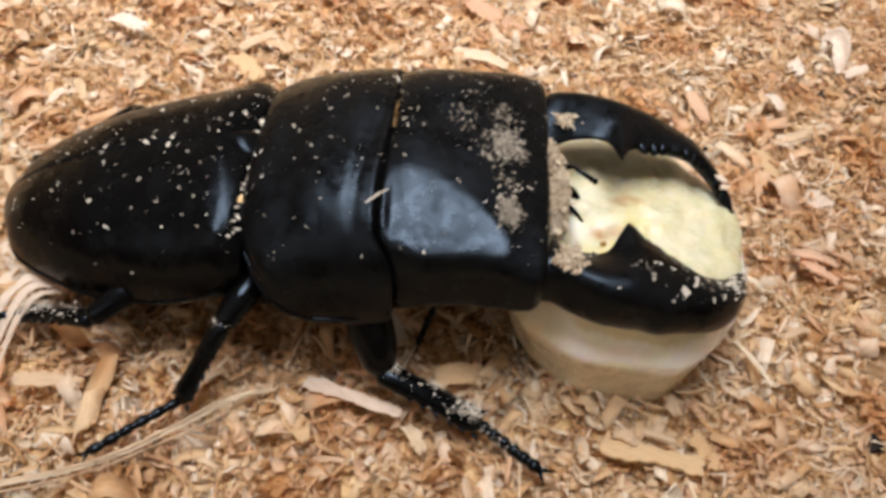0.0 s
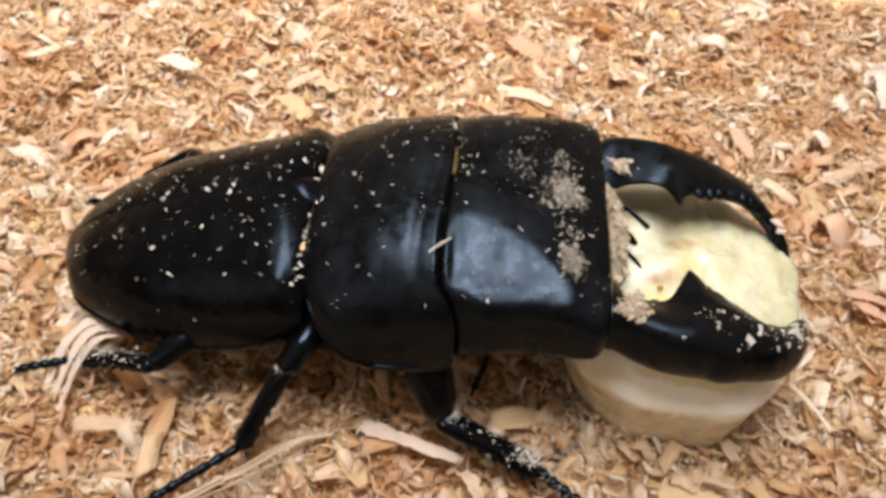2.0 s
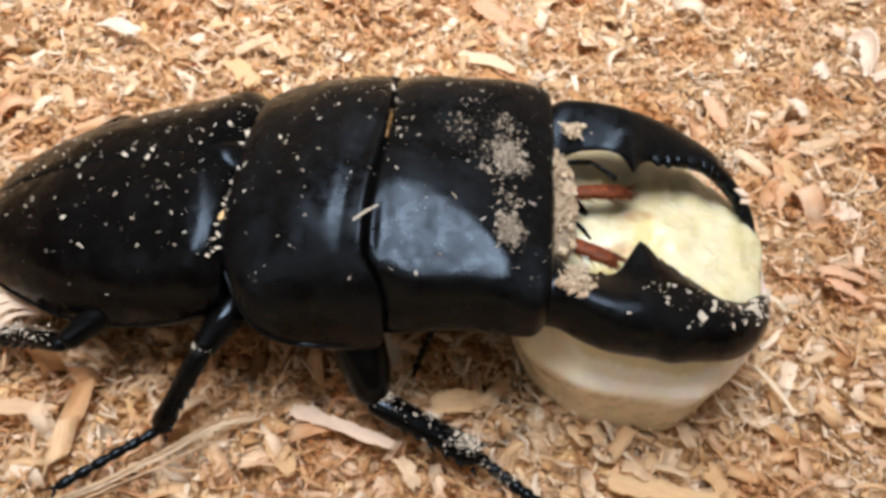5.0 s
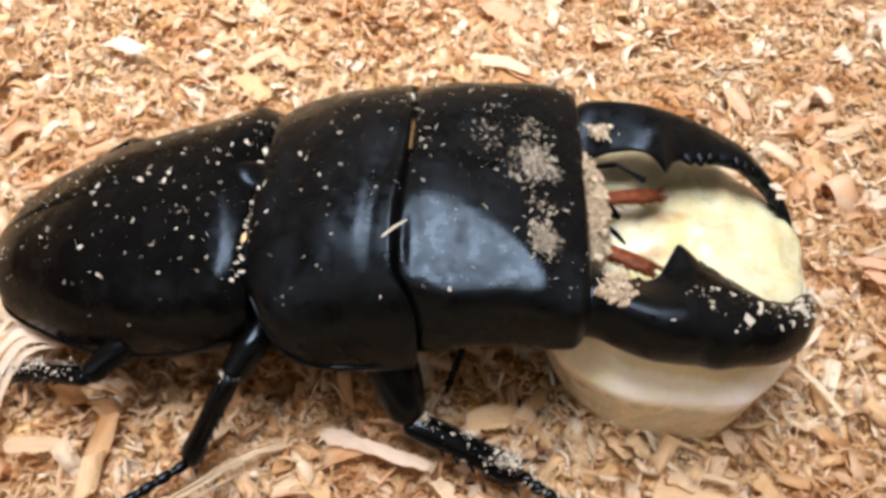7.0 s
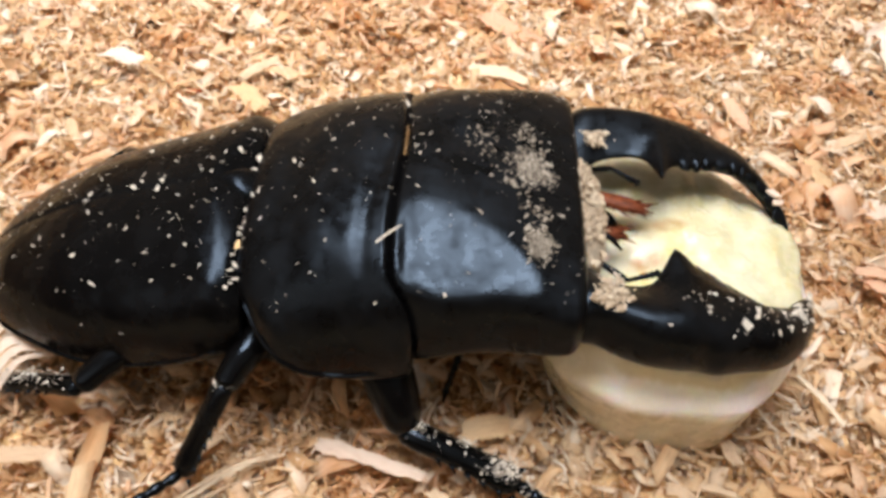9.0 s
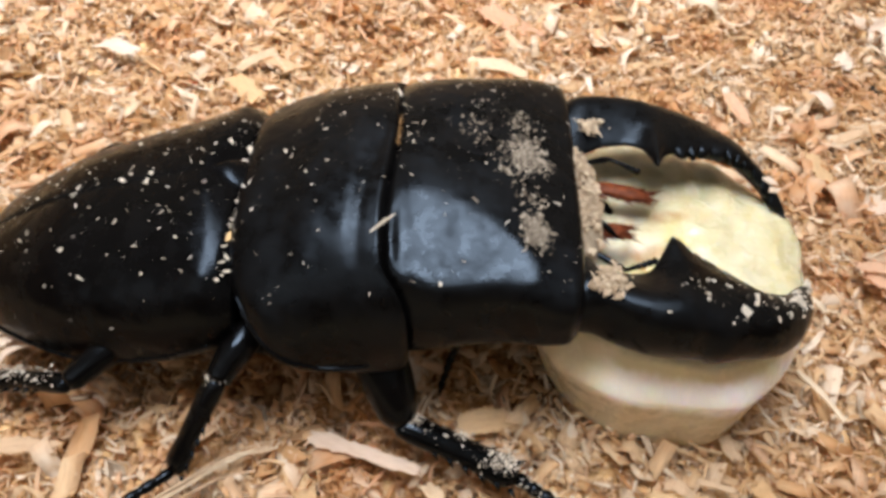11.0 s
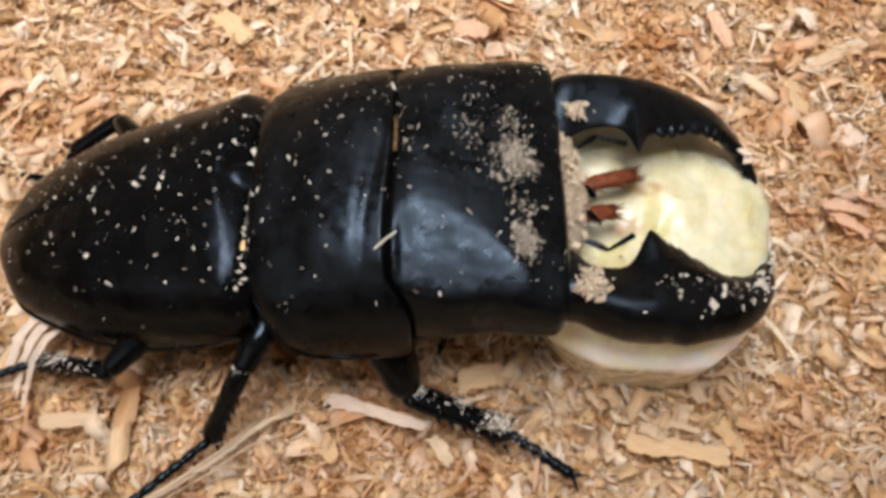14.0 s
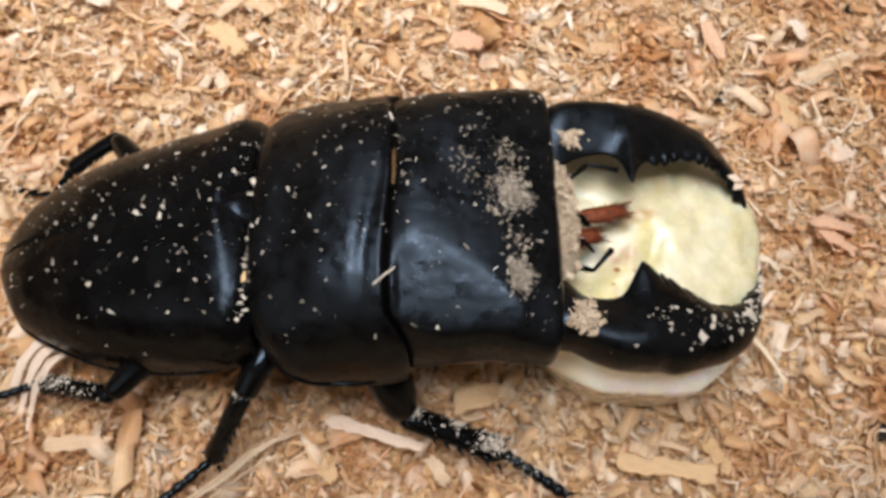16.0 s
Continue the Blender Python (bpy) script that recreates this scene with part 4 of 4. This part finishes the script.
    for n, way in ((260, blob(-2.46, -1.78, 0.62, 0.06, 0.045, 0.03)), (90, blob(-2.3, -1.84, 0.56, 0.05, 0.03, 0.02)), (110, along((-2.4, -1.8, 0.62), (-1.36, -2.13, 0.34), 0.07)), (330, blob(-1.5, -2.08, 0.4, 0.1, 0.06, 0.03)), (60, blob(-1.9, -1.9, 0.56, 0.07, 0.03, 0.02)), (120, along((-1.36, -2.13, 0.26), (-0.95, -2.38, 0.18), 0.05)), (120, along((-5.95, -1.58, 0.8), (-6.85, -1.33, 0.4), 0.055)), (90, blob(-6.5, -1.42, 0.6, 0.14, 0.04, 0.02)), (36, blob(-4.3, -1.76, 1.13, 0.05, 0.035, 0.02)), (30, blob(-4.7, -2.18, 0.3, 0.04, 0.04, 0.03)), (26, blob(-2.72, -1.5, 0.98, 0.03, 0.05, 0.03))):
        c.append(crumbs(n, rng, way, (0.01, 0.04), 0.0, 0.2, (0.2, 0.8)))
    a = joined([(q[0], q[1]) for q in c])
    part("sawdust_grain", *a, SPECK, beetle, "sawdust sticking to the legs", False, sum((q[2] for q in c), []))
    for ob in beetle.children:
        if ob.name.startswith(("sawdust", "seam")):
            tagged(ob, kind="stuff")
    # short palps beside the mouth
    part("palp", *tube([(-0.72, -0.1, 1.9), (-0.58, -0.17, 1.88), (-0.42, -0.3, 1.8)], [(0, 0.02), (0.6, 0.028), (1, 0.012)], 8, 10), LEG, beetle, "short black mouth feeler")
    part("palp", *tube([(-0.75, 0.12, 1.94), (-0.6, 0.08, 1.92), (-0.46, 0.04, 1.84)], [(0, 0.05), (0.6, 0.06), (1, 0.03)], 10, 10), LEG, beetle, "short black mouth feeler")
    moving = dict(
        antenna_far=build_antenna(beetle, [(-0.2, -0.52, -0.05), (-0.17, -0.25, 0.02), (0, 0, 0)], 0.36),
        antenna_near=build_antenna(beetle, [(-0.2, 0.36, 0.02), (0, 0, 0)], 0.36),
        maxilla_far=build_maxilla(beetle, 0.95, 5),
        maxilla_near=build_maxilla(beetle, 0.95, 6))
    return beetle, moving


# large shavings: both ends, width, height of the middle, wood
CHIPS = [
    (-5.63, 4.76, -5.01, 4.58, 0.52, 0.20, WHITE, "broad white flake of wood with a pointed end"),
    (-3.37, 4.58, -2.89, 5.14, 0.20, 0.20, PALE, "small straight pale wood chip"),
    (0.19, 5.42, 1.12, 5.25, 0.32, 0.22, PALE, "straight cream wood splinter with square ends"),
    (-3.40, 4.47, -2.90, 3.99, 0.45, 0.12, AMBER, "crumpled amber-coloured wood flake"),
    (-4.13, 4.19, -3.86, 4.16, 0.11, 0.15, RED, "tiny flat reddish wood chip"),
    (-1.94, 3.09, -1.50, 3.81, 0.06, 0.25, PALE, "thin upright pale wood splinter"),
    (-1.38, 4.40, -1.21, 3.48, 0.09, 0.20, PALE, "thin pale fibre of wood"),
    (5.98, 3.14, 6.41, 3.23, 0.41, 0.18, WHITE, "small square white wood chip"),
    (5.71, 1.82, 6.14, 1.46, 0.26, 0.20, PINK, "folded pinkish wood flake"),
    (4.51, 0.09, 4.90, -0.57, 0.08, 0.22, PALE, "long thin pale wood splinter"),
    (4.72, 1.24, 5.03, 1.08, 0.12, 0.20, PALE, "short pale sliver of wood"),
    (5.17, 0.28, 5.61, 0.55, 0.15, 0.15, PALE, "small flat pale wood chip"),
    (-4.04, -2.16, -3.31, -2.07, 0.24, 0.16, PALE, "flat cream wood shaving"),
    (-0.81, -1.56, 0.38, -1.82, 0.2, 0.20, WHITE, "pale pinkish splinter lying under the foreleg"),
    (2.72, -1.72, 3.92, -1.81, 0.31, 0.10, AMBER, "broad orange-tan wood flake"),
    (0.45, -1.90, 0.68, -2.18, 0.22, 0.12, PALE, "pale rectangular wood chip"),
    (-1.02, -1.77, -0.64, -2.28, 0.32, 0.08, AMBER, "broad honey-coloured wood flake"),
    (5.79, 4.48, 6.75, 5.21, 0.33, 0.16, PALE, "long pale striped wood shaving"),
    (4.36, 5.56, 4.60, 4.83, 0.35, 0.12, PINK, "dull pink flake of wood"),
    (5.81, 5.69, 5.98, 5.38, 0.24, 0.18, PALE, "small bright pale wood chip"),
    (-4.16, 2.91, -3.63, 3.13, 0.42, 0.12, AMBER, "broad tan wood flake beside the wing case"),
    (2.90, 4.77, 2.31, 4.63, 0.33, 0.12, AMBER, "flat honey-coloured flake of wood"),
    (0.24, 4.65, 0.78, 4.64, 0.39, 0.10, PINK, "broad flat greyish-tan wood flake"),
    (5.79, 2.20, 6.53, 2.11, 0.19, 0.12, PINK, "flat dull red-brown wood flake"),
    (7.24, 6.56, 7.71, 6.94, 0.26, 0.30, WHITE, "small white wood shaving lying on others"),
    (6.28, 6.5, 6.5, 6.6, 0.42, 0.30, WHITE, "short white wood flake with a torn point"),
    (6.84, 8.14, 6.9, 7.77, 0.4, 0.30, WHITE, "bright white wood chip"),
    (5.44, 4.17, 5.58, 3.49, 0.42, 0.16, AMBER, "broad yellow-orange wood flake"),
    (-4.13, 4.78, -3.94, 4.62, 0.3, 0.22, WHITE, "small square white wood chip"),
    (5.71, 5.65, 5.9, 5.3, 0.3, 0.24, WHITE, "bright white splinter of wood"),
    (0.25, 7.28, 1.25, 6.53, 0.57, 0.12, PINK, "broad flat tan wood flake"),
    (5.64, 4.44, 6.82, 5.18, 0.24, 0.16, PALE, "long pale striped wood shaving"),
    (0.70, -1.25, 1.26, -1.00, 0.39, 0.14, AMBER, "ragged tan wood flake by the foreleg"),
    (2.89, -1.54, 3.18, -1.66, 0.20, 0.12, PALE, "short cream wood chip beside the banana"),
    (3.25, -1.45, 3.62, -1.55, 0.11, 0.14, PALE, "thin pale sliver beside the banana"),
    (3.56, -0.87, 3.66, -1.17, 0.22, 0.12, PALE, "pale wood flake leaning on the banana"),
    (5.57, 1.89, 6.21, 1.83, 0.29, 0.20, PINK, "pink splinter with frayed end"),
    (3.86, -1.39, 4.18, -1.76, 0.27, 0.10, AMBER, "thin curved orange-brown wood flake"),
    (-7.70, 4.31, -7.22, 4.92, 0.32, 0.14, PALE, "long flat pale wood shaving"),
    (-7.17, 5.23, -6.53, 4.35, 0.20, 0.14, PALE, "flat pale wood shaving"),
]
DARK = [(-1.10, 4.38, 0.13), (4.56, 4.28, 0.06), (-4.13, 2.52, 0.12), (6.14, -1.08, 0.15), (4.54, 4.16, 0.07), (3.13, -1.20, 0.05), (6.93, 6.23, 0.10)]


def build_chips():
    rng = np.random.default_rng(21)
    for k, (x0, y0, x1, y1, wide, z, mat, label) in enumerate(CHIPS):
        wide *= 0.75
        bend = rng.uniform(-0.05, 0.08)
        a, b = np.array((x0, y0, z + rng.uniform(-0.05, 0.05))), np.array((x1, y1, z + rng.uniform(-0.05, 0.05)))
        shaving([a, (a + b) / 2 + (0, 0, bend), b], [(0, wide * rng.uniform(0.6, 1.0)), (0.08, wide * rng.uniform(0.8, 1.05)), (0.4, wide), (0.9, wide * rng.uniform(0.7, 1.0)), (1, wide * rng.uniform(0.4, 0.95))], mat, label, 0.025, 7, rng.normal(0, 0.2), cup=rng.uniform(-0.15, 0.25), seed=k + 1)
    # long frayed strand that lies over the middle foot, fibre by fibre
    for k in range(7):
        off, sag = rng.normal(0, 0.035), rng.uniform(-0.03, 0.03)
        line = [(-5.2, -3.95 + off, 0.1), (-3.76, -3.44 + off, 0.16), (-2.76, -3.05 + off, 0.27 + sag), (-1.93, -2.46 + off * 1.5, 0.38 + sag), (-1.55, -2.05 + off * 2, 0.32), (-1.1 - 0.08 * (k % 3), -1.78 + off * 3, 0.2)]
        wide = 0.05 if k < 2 else 0.022
        shaving(line, [(0, wide * 0.5), (0.3, wide), (0.7, wide), (1, 0.012)], PALE, "long frayed strand of wood fibre over the middle foot", 0.014, 5, 0.3 * k, "wood_strand", 0.2, 40 + k)
    # a white shaving curled over on its edge
    shaving([(7.03, 7.71, 0.3), (7.18, 7.4, 0.55), (7.22, 7.0, 0.5), (7.19, 6.67, 0.25)], [(0, 0.12), (0.3, 0.3), (0.7, 0.34), (1, 0.1)], WHITE, "curled white wood shaving standing on edge", 0.02, 7, 0.9, "wood_curl", 0.5, 72)
    # curled shavings by the hind leg
    for k, (du, dv) in enumerate(((0, 0), (0.14, -0.1), (0.26, -0.22))):
        line = [(-3.95 + du * 0.5, -1.0 + dv * 0.4, 0.5), (-4.2 + du * 0.7, -1.06 + dv, 0.62), (-4.42 + du, -1.3 + dv, 0.5), (-4.52 + du, -1.55 + dv, 0.28), (-4.56 + du, -1.8 + dv, 0.12)]
        shaving(line, [(0, 0.08), (0.4, 0.12), (1, 0.06)], WHITE, "curled pale shaving arching beside the hind leg", 0.02, 5, 0.2 * k, "wood_curl", 0.2, 60 + k)
    for k, (x, y, r) in enumerate(DARK):
        rows = [(0, r * 0.5), (0.4, r), (1, r * 0.3)]
        z = float(ground_height(x, y)) + 0.12
        ob = shaving([(x - r, y - r * 0.3, z), (x, y + r * 0.2, z + r * 0.3), (x + r, y, z)], [(q, w * 1.4) for q, w in rows], DARKBIT, "dark crumb of bark in the bedding", r * 0.5, 5, 0.4, "bark_crumb", 0.3, 80 + k)


# ---- things ----
build_ground()
build_bedding()
build_chips()
build_banana()
BEETLE, MOVING = build_beetle()

BODY = [
    (0, 0.83, 0.15, -0.66, -0.010, -0.010, 0.010),
    (0.5, 0.43, 0.24, -0.59, 0.012, -0.005, 0.010),
    (1, 0.66, 0.16, -0.65, -0.003, 0.001, -0.002),
    (1.5, 0.71, 0.21, -0.63, 0.002, -0.009, -0.006),
    (2, 0.52, 0.09, -0.67, 0.002, -0.017, 0.002),
    (2.5, 0.72, 0.26, -0.54, 0.013, -0.004, 0.005),
    (3, 0.73, 0.22, -0.58, -0.003, -0.013, 0.005),
    (5.5, 0.16, -0.01, -0.80, 0.015, -0.006, 0.016),
    (6, 0.18, 0.22, -0.61, 0.024, -0.001, 0.006),
    (6.5, 0.12, 0.20, -0.65, 0.024, 0.020, 0.011),
    (7, -0.03, 0.11, -0.66, 0.021, -0.001, 0.012),
    (7.5, -0.16, -0.01, -0.53, 0.012, -0.011, 0.011),
    (8, 0.02, 0.07, -0.39, 0.018, 0.001, 0.010),
    (10.5, -0.17, -0.02, 0.19, 0.010, 0.008, -0.012),
    (11, -0.17, -0.12, 0.80, 0.006, 0.009, -0.006),
    (11.5, -0.57, -0.15, 0.84, 0.012, 0.004, -0.007),
    (12, -0.39, -0.12, 0.87, 0.009, 0.013, -0.005),
    (12.5, -0.44, -0.08, 0.85, 0.018, 0.006, -0.010),
    (13, -0.33, -0.27, 0.67, -0.004, 0.018, 0.006),
    (13.5, -0.27, -0.13, 0.62, -0.009, 0.012, 0.014),
    (14, -0.45, -0.21, 0.60, -0.007, -0.018, -0.002),
    (14.5, -0.41, -0.18, 0.52, -0.012, -0.000, -0.004),
    (15, -0.29, -0.04, 0.55, -0.011, -0.002, -0.011),
    (15.5, -0.44, -0.23, 0.49, -0.014, -0.002, -0.010),
    (16, -0.55, -0.18, 0.46, -0.017, 0.006, -0.005),
]
# seconds, u, v, degrees: feelers at the elbow, mouth brushes at the tip
FEELER_FAR = [(0, -0.54, 0.43, -40), (1, -0.52, 0.44, -52), (1.5, -0.57, 0.46, -48), (2.8, -0.45, 0.63, -58), (3.2, -0.38, 0.8, -50), (5.5, -0.42, 0.74, -40), (7, -0.45, 0.73, -38), (7.5, -0.43, 0.62, -38), (8, -0.48, 0.78, -40), (10.5, -0.42, 0.77, -36), (12, -0.46, 0.69, -28), (13, -0.44, 0.72, -23), (14.5, -0.39, 0.81, -15), (16, -0.43, 0.78, -12)]
FEELER_NEAR = [(0, -0.65, -1.01, 26), (7.2, -0.66, -0.99, 26), (8, -0.48, -0.77, 19), (10.5, -0.42, -0.78, 25), (12, -0.44, -0.8, 25), (13, -0.43, -0.71, 26), (14.5, -0.39, -0.66, 38), (16, -0.47, -0.56, 49)]
BRUSH_FAR = [(0, -0.79, 0.28, 12), (2.3, -0.79, 0.31, 12), (2.8, -0.26, 0.49, 8), (3.2, 0.11, 0.59, 6), (5.5, 0.12, 0.58, 12), (7, 0.1, 0.55, 13), (7.5, -0.02, 0.1, -16), (8, -0.05, 0.3, -11), (10.5, 0.05, 0.41, -15), (12, 0.08, 0.37, 9), (13, 0.08, 0.4, 10), (14.5, 0.14, 0.45, 18), (16, 0.07, 0.31, 13)]
BRUSH_NEAR = [(0, -0.54, -0.02, 28), (0.6, -0.8, -0.12, 20), (2.2, -0.76, -0.19, 15), (2.8, -0.39, -0.25, 12), (3.2, -0.06, -0.62, -21), (5.5, -0.07, -0.56, -20), (7, -0.08, -0.63, -25), (7.5, -0.1, -0.47, -22), (8, -0.29, 0.06, -4), (10.5, -0.25, -0.12, 1), (12, -0.17, -0.15, 0), (13, -0.17, -0.13, 2), (14.5, -0.15, -0.06, 12), (16, -0.26, -0.01, 16)]


def motions():
    base = pose(*(BEETLE_AT * CM), 0, 0, BEETLE_YAW) @ pose(-0.025, 0.00068, 0.01608, 0, -0.653, 0) @ pose(0, 0, 0, -0.946) @ pose(0.025, 0, -0.015)
    pivot = Matrix.Translation(Vector((0, 0, 1.5)) * CM)
    walk(BEETLE, [(t, Matrix.Translation(Vector((x, y, z)) * CM) @ pivot @ pose(0, 0, 0, a, b, c) @ pivot.inverted() @ base) for t, a, b, c, x, y, z in BODY])
    for name, rows, z in (("antenna_far", FEELER_FAR, 1.98), ("antenna_near", FEELER_NEAR, 1.86), ("maxilla_far", BRUSH_FAR, 1.74), ("maxilla_near", BRUSH_NEAR, 1.74)):
        walk(MOVING[name], [(t, pose(u * CM, v * CM, z * CM, 0, 0, a)) for t, u, v, a in rows])


motions()
